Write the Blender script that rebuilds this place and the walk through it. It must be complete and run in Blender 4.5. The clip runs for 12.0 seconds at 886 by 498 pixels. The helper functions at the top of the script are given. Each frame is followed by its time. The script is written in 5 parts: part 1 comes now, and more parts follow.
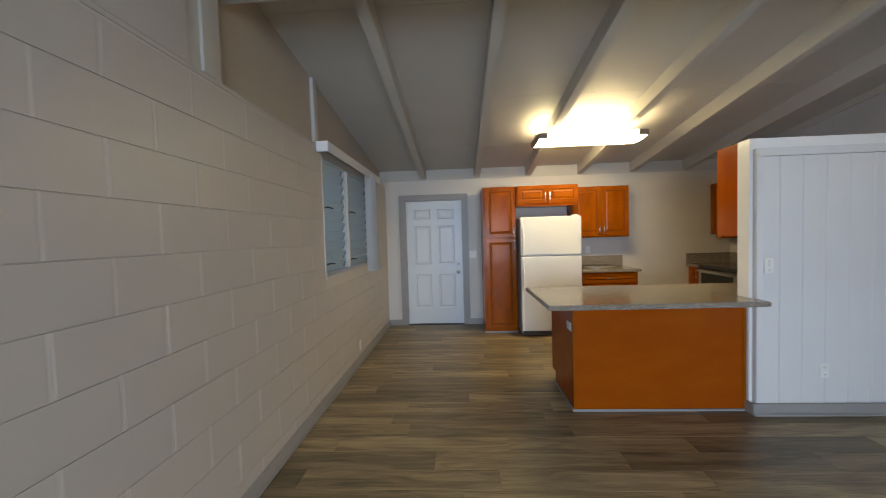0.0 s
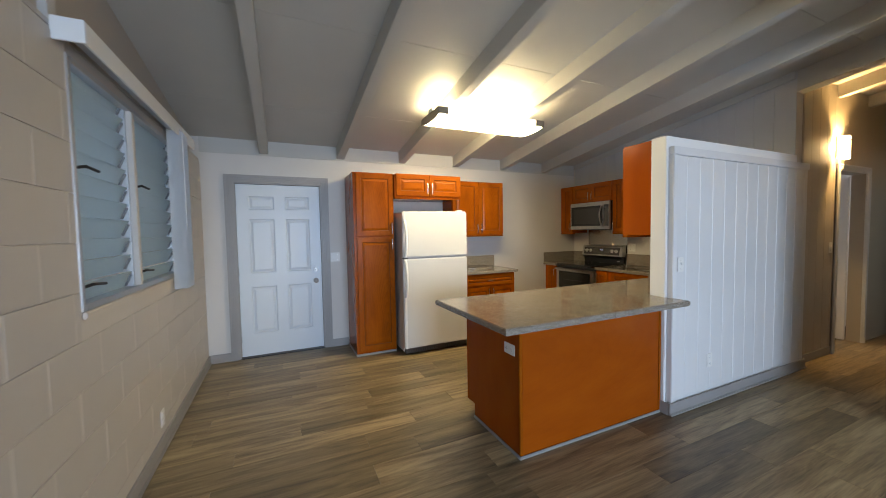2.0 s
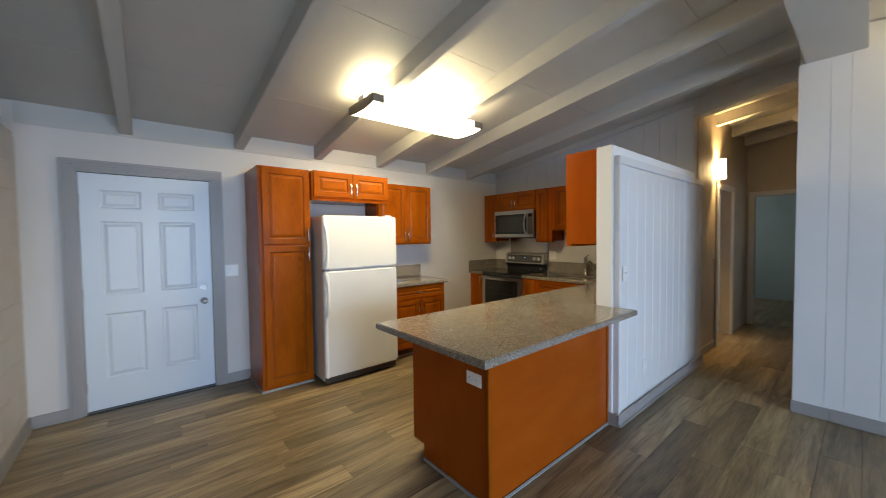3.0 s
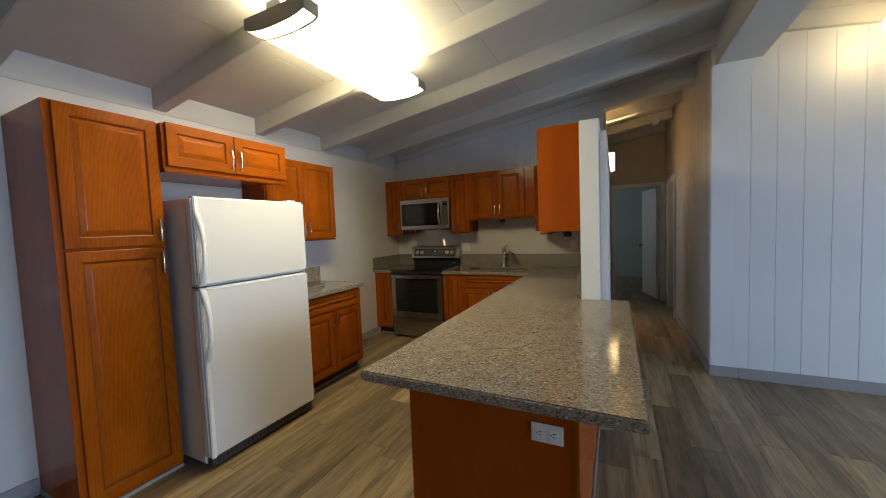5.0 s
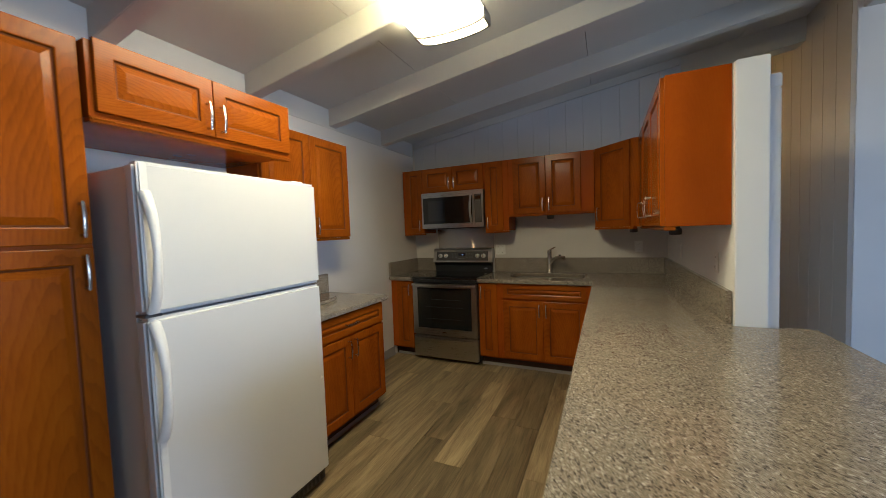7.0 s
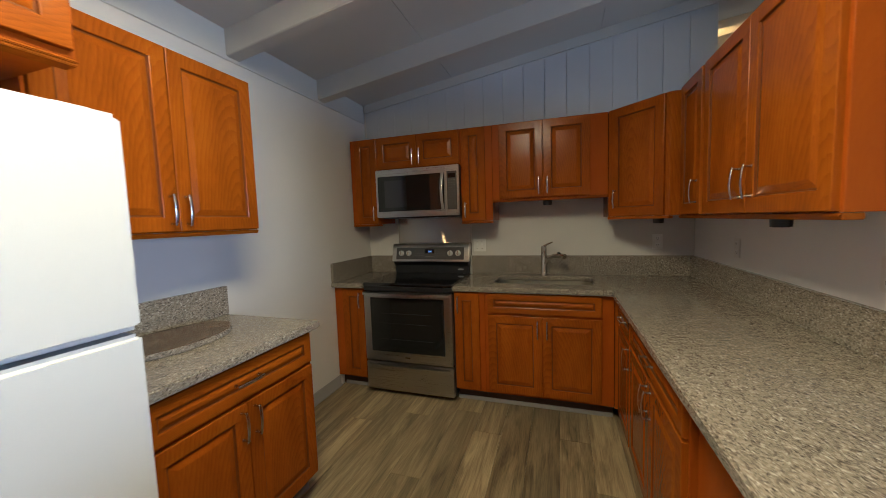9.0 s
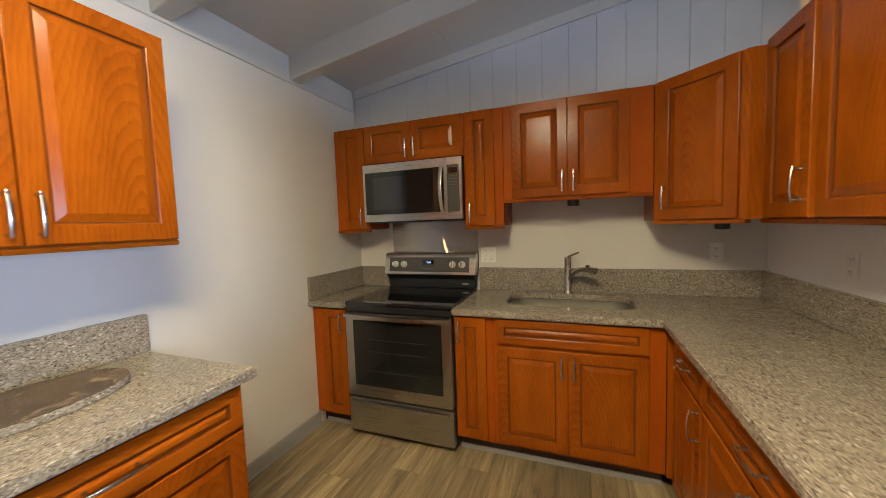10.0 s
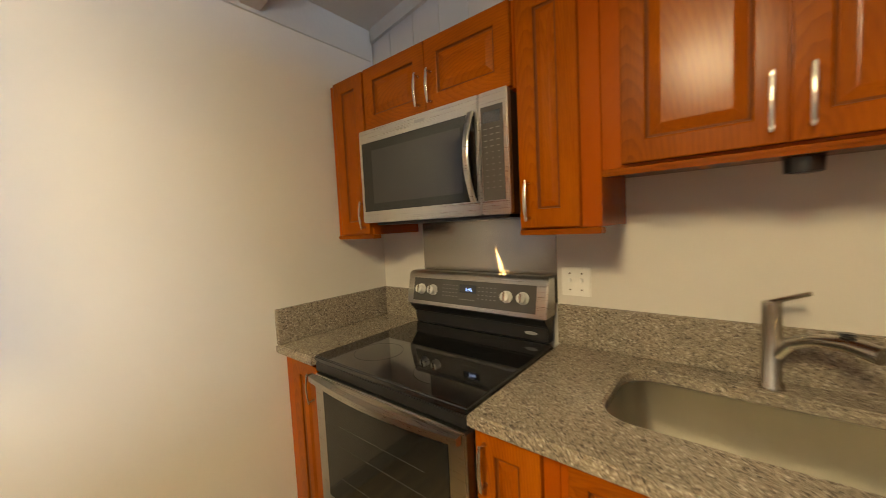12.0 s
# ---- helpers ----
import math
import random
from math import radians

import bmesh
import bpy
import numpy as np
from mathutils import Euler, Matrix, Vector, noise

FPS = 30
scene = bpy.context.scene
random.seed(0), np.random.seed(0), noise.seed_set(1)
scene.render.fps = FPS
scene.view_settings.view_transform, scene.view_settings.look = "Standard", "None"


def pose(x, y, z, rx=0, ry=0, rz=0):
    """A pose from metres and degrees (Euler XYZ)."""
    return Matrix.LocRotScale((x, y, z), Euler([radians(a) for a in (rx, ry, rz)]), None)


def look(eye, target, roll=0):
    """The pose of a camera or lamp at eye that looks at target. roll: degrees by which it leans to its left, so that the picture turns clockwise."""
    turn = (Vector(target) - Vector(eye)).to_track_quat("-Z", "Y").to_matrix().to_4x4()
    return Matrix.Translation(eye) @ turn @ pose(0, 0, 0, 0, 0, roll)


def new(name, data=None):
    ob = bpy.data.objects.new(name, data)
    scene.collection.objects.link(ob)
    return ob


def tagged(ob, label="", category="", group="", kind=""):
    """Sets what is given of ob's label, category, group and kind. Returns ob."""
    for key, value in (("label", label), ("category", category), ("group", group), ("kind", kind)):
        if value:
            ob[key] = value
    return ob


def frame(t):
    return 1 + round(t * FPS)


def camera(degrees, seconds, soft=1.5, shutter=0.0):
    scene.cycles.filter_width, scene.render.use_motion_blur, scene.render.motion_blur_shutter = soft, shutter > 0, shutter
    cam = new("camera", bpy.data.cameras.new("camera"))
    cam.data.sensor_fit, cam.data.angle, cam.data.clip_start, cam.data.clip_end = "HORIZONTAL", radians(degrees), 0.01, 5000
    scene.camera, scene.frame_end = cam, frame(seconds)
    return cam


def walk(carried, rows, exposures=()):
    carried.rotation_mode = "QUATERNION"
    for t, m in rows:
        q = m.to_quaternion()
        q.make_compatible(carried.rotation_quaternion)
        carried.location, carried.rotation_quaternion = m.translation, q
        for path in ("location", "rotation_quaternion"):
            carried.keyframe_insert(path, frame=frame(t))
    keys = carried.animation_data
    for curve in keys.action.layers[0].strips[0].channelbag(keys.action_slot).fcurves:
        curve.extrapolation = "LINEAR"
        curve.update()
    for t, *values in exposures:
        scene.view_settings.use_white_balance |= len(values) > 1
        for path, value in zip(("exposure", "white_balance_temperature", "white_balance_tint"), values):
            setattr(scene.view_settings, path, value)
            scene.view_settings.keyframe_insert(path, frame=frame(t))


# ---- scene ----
cam = camera(102.7, 12.0, soft=0.8, shutter=0.35)
PATH = [
    (0, (0.22, -0.005, 1.47), (0.118, 1.991, 1.394), -1.7),
    (0.5, (0.057, 0.221, 1.464), (0.272, 2.207, 1.363), -1.2),
    (1, (-0.051, 0.502, 1.456), (0.419, 2.443, 1.349), -0.6),
    (1.5, (-0.18, 0.801, 1.455), (0.504, 2.677, 1.347), -0.2),
    (2, (-0.221, 1.11, 1.448), (0.611, 2.926, 1.351), -1.0),
    (2.5, (-0.212, 1.376, 1.447), (0.803, 3.097, 1.377), -0.9),
    (3, (-0.25, 1.626, 1.463), (1.032, 3.16, 1.396), -0.7),
    (3.5, (-0.243, 1.865, 1.453), (1.253, 3.192, 1.39), -0.8),
    (3.7, (-0.23, 1.978, 1.46), (1.326, 3.234, 1.407), -0.8),
    (5.3, (-0.138, 2.917, 1.442), (1.665, 3.775, 1.318), -2.3),
    (5.5, (-0.101, 3.005, 1.44), (1.7, 3.868, 1.313), -2.3),
    (6, (0.003, 3.219, 1.429), (1.801, 4.087, 1.314), -2.2),
    (6.5, (0.179, 3.394, 1.418), (1.98, 4.256, 1.303), -2.2),
    (7, (0.383, 3.539, 1.411), (2.197, 4.375, 1.311), -2.1),
    (7.2, (0.467, 3.612, 1.399), (2.298, 4.411, 1.309), -2.0),
    (9, (1.28, 3.971, 1.406), (3.173, 4.598, 1.245), -1.9),
    (9.5, (1.547, 4.027, 1.398), (3.44, 4.653, 1.237), -2.4),
    (10, (1.836, 4.043, 1.419), (3.702, 4.749, 1.275), -2.0),
    (10.5, (2.157, 4.04, 1.41), (4.006, 4.794, 1.292), -1.5),
    (11, (2.475, 4.065, 1.409), (4.297, 4.883, 1.299), -1.4),
    (11.5, (2.793, 4.085, 1.437), (4.512, 5.096, 1.284), -1.9),
    (12, (3.041, 4.192, 1.417), (4.59, 5.451, 1.287), -2.8),
]
EXPOSURES = [(0.0, -0.88, 7250, 15), (2.5, -0.48, 6600, 14), (5.5, -0.9, 6100, 13), (7.0, -0.84, 5850, 13), (9.0, -0.54, 5600, 13), (9.5, -0.2, 5750, 14), (10.0, 0.26, 6100, 15), (10.5, 0.48, 6400, 15), (11.0, 0.56, 6700, 15), (11.5, 0.58, 7000, 15), (12.0, 0.58, 7200, 15)]
walk(cam, [(t, look(eye, target, roll)) for t, eye, target, roll in PATH], EXPOSURES)


# ---- world, sun and lamps ----
world = bpy.data.worlds.new("sky")
scene.world = world
world.use_nodes = True
sky = world.node_tree.nodes.new("ShaderNodeTexSky")
sky.sky_type, sky.sun_disc = "NISHITA", False
sky.sun_elevation, sky.sun_rotation = radians(48), radians(200)
sky_bg = world.node_tree.nodes["Background"]
sky_bg.inputs["Strength"].default_value = 0.06
world.node_tree.links.new(sky.outputs["Color"], sky_bg.inputs["Color"])

sun = new("sun", bpy.data.lights.new("sun", "SUN"))
sun.data.energy, sun.data.angle, sun.data.color = 2.0, radians(0.6), (1.0, 0.95, 0.88)
sun.matrix_world = look((-4, -9, 12), (-2, -5, 0))


def area_lamp(name, eye, target, width, height, watts, colour):
    ob = new(name, bpy.data.lights.new(name, "AREA"))
    ob.data.shape, ob.data.size, ob.data.size_y = "RECTANGLE", width, height
    ob.data.energy, ob.data.color = watts, colour
    ob.matrix_world = look(eye, target)
    return ob


# daylight through the wide glazed opening behind the walk, and through the louvre window
area_lamp("daylight_south", (0.65, -3.55, 1.25), (1.1, 2.0, -0.6), 2.9, 1.9, 300, (0.55, 0.745, 1.0)).data.spread = radians(130)
area_lamp("daylight_west", (-1.45, 3.93, 1.7), (2.0, 3.93, 1.2), 1.5, 1.0, 2.5, (0.50, 0.73, 1.0))
# added fill lamps in the bathroom and the bedroom, out of sight; no windows built
area_lamp("bathroom_fill", (6.0, 4.56, 1.7), (6.0, 3.0, 1.0), 0.8, 0.8, 32, (0.86, 0.93, 1.0))
area_lamp("bedroom_fill", (8.9, 4.36, 1.6), (8.9, 1.5, 0.9), 1.4, 1.1, 15, (0.88, 0.96, 1.0))
hood = area_lamp("hood_lamp", (4.428, 5.072, 1.432), (4.463, 4.99, 1.17), 0.010, 0.012, 0.42, (1.0, 0.62, 0.25))
hood.data.spread = radians(7)
# added fill lamp that brightens the side room; its wall has no window
area_lamp("side_room_fill", (6.3, 0.74, 1.5), (6.3, 2.0, 1.0), 0.8, 0.9, 9, (0.88, 0.96, 1.0))
bulb = new("sconce_bulb", bpy.data.lights.new("sconce_bulb", "POINT"))
bulb.data.energy, bulb.data.shadow_soft_size, bulb.data.color = 160.0, 0.03, (1.0, 0.64, 0.24)
bulb.location = (5.36, 2.815, 2.30)


# ---- materials ----
def material(name):
    m = bpy.data.materials.new(name)
    m.use_nodes = True
    return m, m.node_tree.nodes, m.node_tree.links, m.node_tree.nodes["Principled BSDF"]


def add(nodes, kind, **values):
    n = nodes.new(kind)
    for key, value in values.items():
        n.inputs[key.replace("_", " ")].default_value = value
    return n


def ramp(nodes, links, source, stops):
    r = nodes.new("ShaderNodeValToRGB")
    while len(r.color_ramp.elements) < len(stops):
        r.color_ramp.elements.new(0.5)
    for e, (at, colour) in zip(r.color_ramp.elements, stops):
        e.position, e.color = at, (*colour, 1)
    links.new(source, r.inputs["Fac"])
    return r


def coords(nodes, links, scale, spin=(0, 0, 0), jitter=0.0):
    """Object coordinates at a scale; jitter shifts them by the object's own random number."""
    tc = nodes.new("ShaderNodeTexCoord")
    mp = nodes.new("ShaderNodeMapping")
    mp.inputs["Scale"].default_value = scale
    mp.inputs["Rotation"].default_value = spin
    links.new(tc.outputs["Object"], mp.inputs["Vector"])
    if jitter:
        info = nodes.new("ShaderNodeObjectInfo")
        mul = nodes.new("ShaderNodeMath")
        mul.operation = "MULTIPLY"
        mul.inputs[1].default_value = jitter
        links.new(info.outputs["Random"], mul.inputs[0])
        links.new(mul.outputs[0], mp.inputs["Location"])
    return mp.outputs["Vector"]


def bumped(nodes, links, bsdf, height, strength, distance=0.002):
    b = add(nodes, "ShaderNodeBump", Strength=strength, Distance=distance)
    links.new(height, b.inputs["Height"])
    links.new(b.outputs["Normal"], bsdf.inputs["Normal"])


def paint(name, colour, rough=0.5, grain=60.0, relief=0.15, stain=0.06):
    m, nodes, links, bsdf = material(name)
    broad = add(nodes, "ShaderNodeTexNoise", Scale=1.3, Detail=4.0)
    links.new(coords(nodes, links, (1, 1, 1)), broad.inputs["Vector"])
    dark = tuple(c * (1 - stain) for c in colour)
    light = tuple(min(1, c * (1 + stain * 0.5)) for c in colour)
    links.new(ramp(nodes, links, broad.outputs["Fac"], [(0.3, dark), (0.7, light)]).outputs["Color"], bsdf.inputs["Base Color"])
    fine = add(nodes, "ShaderNodeTexNoise", Scale=grain, Detail=3.0)
    links.new(coords(nodes, links, (1, 1, 1)), fine.inputs["Vector"])
    bumped(nodes, links, bsdf, fine.outputs["Fac"], relief)
    bsdf.inputs["Roughness"].default_value = rough
    return m


def wood(name, axis, base, dark, light, rough=0.2, figure=1.0):
    """Stained oak, flat sawn: arched growth rings about each piece's own pith, short pores and slow colour drift."""
    m, nodes, links, bsdf = material(name)

    def math_node(kind, a, b):
        n = nodes.new("ShaderNodeMath")
        n.operation = kind
        for k, value in enumerate((a, b)):
            if isinstance(value, (int, float)):
                n.inputs[k].default_value = value
            else:
                links.new(value, n.inputs[k])
        return n.outputs[0]

    info = nodes.new("ShaderNodeObjectInfo")
    tc = nodes.new("ShaderNodeTexCoord")
    sep = nodes.new("ShaderNodeSeparateXYZ")
    links.new(tc.outputs["Generated"], sep.inputs[0])
    along = sep.outputs[axis]
    across = math_node("ADD", sep.outputs["X"], sep.outputs["Y"]) if axis == 2 else math_node("ADD", sep.outputs["Z"], 0.5)
    side = math_node("MULTIPLY", math_node("SUBTRACT", across, math_node("ADD", math_node("MULTIPLY", info.outputs["Random"], 0.5), 0.72)), 0.36)
    rise = math_node("ADD", math_node("MULTIPLY", along, 0.16), math_node("MULTIPLY", info.outputs["Random"], 0.05))
    pith = nodes.new("ShaderNodeCombineXYZ")
    links.new(side, pith.inputs["X"])
    links.new(rise, pith.inputs["Y"])
    wander = add(nodes, "ShaderNodeTexNoise", Scale=1.0, Detail=3.0, Roughness=0.55)
    links.new(coords(nodes, links, tuple(2.6 if n == axis else 11.0 for n in range(3)), jitter=9.0), wander.inputs["Vector"])
    bent = nodes.new("ShaderNodeMix")
    bent.data_type, bent.blend_type = "RGBA", "LINEAR_LIGHT"
    bent.inputs["Factor"].default_value = 0.016
    links.new(pith.outputs[0], bent.inputs[6])
    links.new(wander.outputs["Color"], bent.inputs[7])
    rings = nodes.new("ShaderNodeTexWave")
    rings.wave_type, rings.rings_direction, rings.wave_profile = "RINGS", "Z", "SAW"
    for key, value in (("Scale", 24.0), ("Distortion", 0.6), ("Detail", 2.0), ("Detail Scale", 2.0)):
        rings.inputs[key].default_value = value
    links.new(bent.outputs[2], rings.inputs["Vector"])
    pores = add(nodes, "ShaderNodeTexNoise", Scale=1.0, Detail=3.0, Roughness=0.6)
    links.new(coords(nodes, links, tuple(16.0 if n == axis else 300.0 for n in range(3)), jitter=11.0), pores.inputs["Vector"])
    cloud = add(nodes, "ShaderNodeTexNoise", Scale=1.0, Detail=3.0)
    links.new(coords(nodes, links, tuple(2.2 if n == axis else 6.0 for n in range(3)), jitter=5.0), cloud.inputs["Vector"])
    ring_part = math_node("MULTIPLY", math_node("POWER", rings.outputs["Fac"], 2.0), 0.075 * figure)
    both = math_node("ADD", ring_part, math_node("MULTIPLY", pores.outputs["Fac"], 0.20 * figure))
    drift = math_node("ADD", both, math_node("MULTIPLY", cloud.outputs["Fac"], 0.36))
    mean = 0.18 + 0.125 * figure
    r = ramp(nodes, links, drift, [(mean - 0.18, light), (mean, base), (mean + 0.25, dark)])
    links.new(r.outputs["Color"], bsdf.inputs["Base Color"])
    bumped(nodes, links, bsdf, both, 0.05, 0.001)
    bsdf.inputs["Roughness"].default_value = rough
    bsdf.inputs["Specular IOR Level"].default_value = 0.14
    return m


def granite(name):
    """Polished granite: interlocked pale, tan and dark grains of several millimetres, with finer specks between."""
    m, nodes, links, bsdf = material(name)
    v = coords(nodes, links, (1, 1, 1))
    warp = add(nodes, "ShaderNodeTexNoise", Scale=70.0, Detail=3.0)
    links.new(v, warp.inputs["Vector"])
    shift = nodes.new("ShaderNodeMix")
    shift.data_type, shift.blend_type = "RGBA", "LINEAR_LIGHT"
    shift.inputs["Factor"].default_value = 0.008
    links.new(v, shift.inputs[6])
    links.new(warp.outputs["Color"], shift.inputs[7])

    def grains(scale, stops):
        cells = add(nodes, "ShaderNodeTexVoronoi", Scale=scale, Randomness=1.0)
        links.new(shift.outputs[2], cells.inputs["Vector"])
        sep = nodes.new("ShaderNodeSeparateColor")
        links.new(cells.outputs["Color"], sep.inputs["Color"])
        return ramp(nodes, links, sep.outputs["Red"], stops), sep

    coarse, pick = grains(215.0, [(0.0, (0.045, 0.039, 0.033)), (0.17, (0.080, 0.067, 0.054)), (0.30, (0.185, 0.155, 0.118)), (0.66, (0.265, 0.226, 0.177)), (0.85, (0.335, 0.296, 0.243)), (1.0, (0.53, 0.495, 0.435))])
    fine, _ = grains(480.0, [(0.0, (0.050, 0.043, 0.037)), (0.3, (0.19, 0.155, 0.118)), (0.7, (0.30, 0.255, 0.205)), (1.0, (0.47, 0.435, 0.375))])
    grain = nodes.new("ShaderNodeMix")
    grain.data_type = "RGBA"
    which = nodes.new("ShaderNodeMapRange")
    which.inputs["From Min"].default_value, which.inputs["From Max"].default_value = 0.45, 0.55
    which.inputs["To Min"].default_value, which.inputs["To Max"].default_value = 0.12, 0.70
    links.new(pick.outputs["Green"], which.inputs["Value"])
    links.new(which.outputs["Result"], grain.inputs["Factor"])
    links.new(coarse.outputs["Color"], grain.inputs[6])
    links.new(fine.outputs["Color"], grain.inputs[7])
    broad = add(nodes, "ShaderNodeTexNoise", Scale=16.0, Detail=4.0)
    links.new(v, broad.inputs["Vector"])
    tone = ramp(nodes, links, broad.outputs["Fac"], [(0.3, (0.92, 0.905, 0.89)), (0.7, (1.06, 1.045, 1.03))])
    mix = nodes.new("ShaderNodeMix")
    mix.data_type, mix.blend_type = "RGBA", "MULTIPLY"
    mix.inputs["Factor"].default_value = 1.0
    links.new(grain.outputs[2], mix.inputs[6])
    links.new(tone.outputs["Color"], mix.inputs[7])
    links.new(mix.outputs[2], bsdf.inputs["Base Color"])
    bsdf.inputs["Roughness"].default_value = 0.12
    bumped(nodes, links, bsdf, broad.outputs["Fac"], 0.03, 0.001)
    return m


def metal(name, colour, rough=0.3, axis=None):
    m, nodes, links, bsdf = material(name)
    bsdf.inputs["Metallic"].default_value = 1.0
    scale = (400, 400, 400) if axis is None else tuple(3 if n == axis else 500 for n in range(3))
    brush = add(nodes, "ShaderNodeTexNoise", Scale=1.0, Detail=2.0)
    links.new(coords(nodes, links, scale), brush.inputs["Vector"])
    links.new(ramp(nodes, links, brush.outputs["Fac"], [(0.3, tuple(c * 0.94 for c in colour)), (0.7, colour)]).outputs["Color"], bsdf.inputs["Base Color"])
    rr = nodes.new("ShaderNodeMapRange")
    rr.inputs["To Min"].default_value, rr.inputs["To Max"].default_value = rough * 0.9, rough * 1.12
    links.new(brush.outputs["Fac"], rr.inputs["Value"])
    links.new(rr.outputs["Result"], bsdf.inputs["Roughness"])
    return m


def plain(name, colour, rough=0.5, coat=0.0):
    m, nodes, links, bsdf = material(name)
    fine = add(nodes, "ShaderNodeTexNoise", Scale=35.0, Detail=3.0)
    links.new(coords(nodes, links, (1, 1, 1)), fine.inputs["Vector"])
    links.new(ramp(nodes, links, fine.outputs["Fac"], [(0.3, tuple(c * 0.93 for c in colour)), (0.7, colour)]).outputs["Color"], bsdf.inputs["Base Color"])
    bsdf.inputs["Roughness"].default_value = rough
    bsdf.inputs["Coat Weight"].default_value = coat
    return m


def glow(name, colour, strength):
    m, nodes, links, bsdf = material(name)
    bsdf.inputs["Base Color"].default_value = (0.9, 0.88, 0.82, 1)
    bsdf.inputs["Emission Color"].default_value = (*colour, 1)
    bsdf.inputs["Emission Strength"].default_value = strength
    return m


def plank_floor(name):
    """Grey-brown vinyl planks; each plank takes its own tone."""
    m, nodes, links, bsdf = material(name)
    v = coords(nodes, links, (1.6, 16.0, 16.0), jitter=61.0)
    grain = add(nodes, "ShaderNodeTexNoise", Scale=1.0, Detail=6.0, Roughness=0.62, Distortion=0.8)
    links.new(v, grain.inputs["Vector"])
    v2 = coords(nodes, links, (7.0, 190.0, 190.0), jitter=23.0)
    fine = add(nodes, "ShaderNodeTexNoise", Scale=1.0, Detail=3.0)
    links.new(v2, fine.inputs["Vector"])
    sum_ = nodes.new("ShaderNodeMath")
    sum_.operation = "MULTIPLY_ADD"
    sum_.inputs[1].default_value = 0.35
    links.new(fine.outputs["Fac"], sum_.inputs[0])
    links.new(grain.outputs["Fac"], sum_.inputs[2])
    info = nodes.new("ShaderNodeObjectInfo")
    isl = nodes.new("ShaderNodeNewGeometry")
    tone = nodes.new("ShaderNodeMath")
    tone.operation = "ADD"
    links.new(info.outputs["Random"], tone.inputs[0])
    links.new(isl.outputs["Random Per Island"], tone.inputs[1])
    wrap = nodes.new("ShaderNodeMath")
    wrap.operation = "FRACT"
    links.new(tone.outputs[0], wrap.inputs[0])
    col = ramp(nodes, links, sum_.outputs[0], [(0.42, (0.060, 0.042, 0.022)), (0.62, (0.178, 0.130, 0.070)), (0.86, (0.32, 0.245, 0.138))])
    hsv = nodes.new("ShaderNodeHueSaturation")
    val = nodes.new("ShaderNodeMapRange")
    val.inputs["To Min"].default_value, val.inputs["To Max"].default_value = 0.62, 1.38
    links.new(wrap.outputs[0], val.inputs["Value"])
    links.new(val.outputs["Result"], hsv.inputs["Value"])
    links.new(col.outputs["Color"], hsv.inputs["Color"])
    links.new(hsv.outputs["Color"], bsdf.inputs["Base Color"])
    rr = nodes.new("ShaderNodeMapRange")
    rr.inputs["To Min"].default_value, rr.inputs["To Max"].default_value = 0.30, 0.48
    links.new(grain.outputs["Fac"], rr.inputs["Value"])
    links.new(rr.outputs["Result"], bsdf.inputs["Roughness"])
    bumped(nodes, links, bsdf, sum_.outputs[0], 0.1, 0.001)
    return m


def frosted(name):
    m, nodes, links, bsdf = material(name)
    bsdf.inputs["Base Color"].default_value = (0.62, 0.75, 0.82, 1)
    bsdf.inputs["Roughness"].default_value = 0.55
    bsdf.inputs["Transmission Weight"].default_value = 0.75
    bsdf.inputs["IOR"].default_value = 1.3
    fine = add(nodes, "ShaderNodeTexNoise", Scale=260.0, Detail=2.0)
    links.new(coords(nodes, links, (1, 1, 1)), fine.inputs["Vector"])
    bumped(nodes, links, bsdf, fine.outputs["Fac"], 0.25)
    return m


WALL = paint("wall_paint", (0.60, 0.57, 0.535), 0.5)
BLOCK = paint("block_paint", (0.49, 0.45, 0.41), 0.42, grain=28.0, relief=0.3, stain=0.08)
MORTAR = paint("mortar_paint", (0.565, 0.52, 0.47), 0.5, relief=0.3)
CEIL = paint("ceiling_paint", (0.50, 0.485, 0.445), 0.6, grain=45.0, relief=0.3)
PANEL = paint("panel_paint", (0.68, 0.68, 0.68), 0.38, relief=0.1)
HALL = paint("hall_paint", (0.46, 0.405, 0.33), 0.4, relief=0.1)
# panel paint darkened for the boards above the east cabinets, dimness in the colour
GABLE_SHADED = paint("shaded_gable_paint", (0.50, 0.505, 0.515), 0.45, relief=0.1)
GREEN = paint("bedroom_paint", (0.50, 0.60, 0.56), 0.5)
GREY = paint("grey_trim_paint", (0.30, 0.285, 0.275), 0.4, relief=0.1)
WHITE = paint("white_paint", (0.80, 0.80, 0.79), 0.35, relief=0.06, stain=0.03)
DOOR = paint("door_paint", (0.60, 0.665, 0.73), 0.35, relief=0.06, stain=0.03)
TAN = paint("tan_paint", (0.45, 0.39, 0.32), 0.45)
OAK = ((0.265, 0.061, 0.0024), (0.092, 0.017, 0.0013), (0.365, 0.097, 0.0048))
VENEER_TONES = ((0.305, 0.060, 0.003), (0.205, 0.036, 0.002), (0.365, 0.081, 0.005))
WOOD_Z = wood("stained_oak_upright", 2, *OAK)
GLAZE = plain("dark_glaze", (0.150, 0.036, 0.003), 0.5)
GLAZE.node_tree.nodes["Principled BSDF"].inputs["Specular IOR Level"].default_value = 0.12
VENEER = wood("smooth_veneer", 2, *VENEER_TONES, figure=0.3)
VENEER_X = wood("smooth_veneer_along", 0, *VENEER_TONES, figure=0.3)
WOOD_X = wood("stained_oak_along", 0, *OAK)
WOOD_Y = wood("stained_oak_across", 1, *OAK)
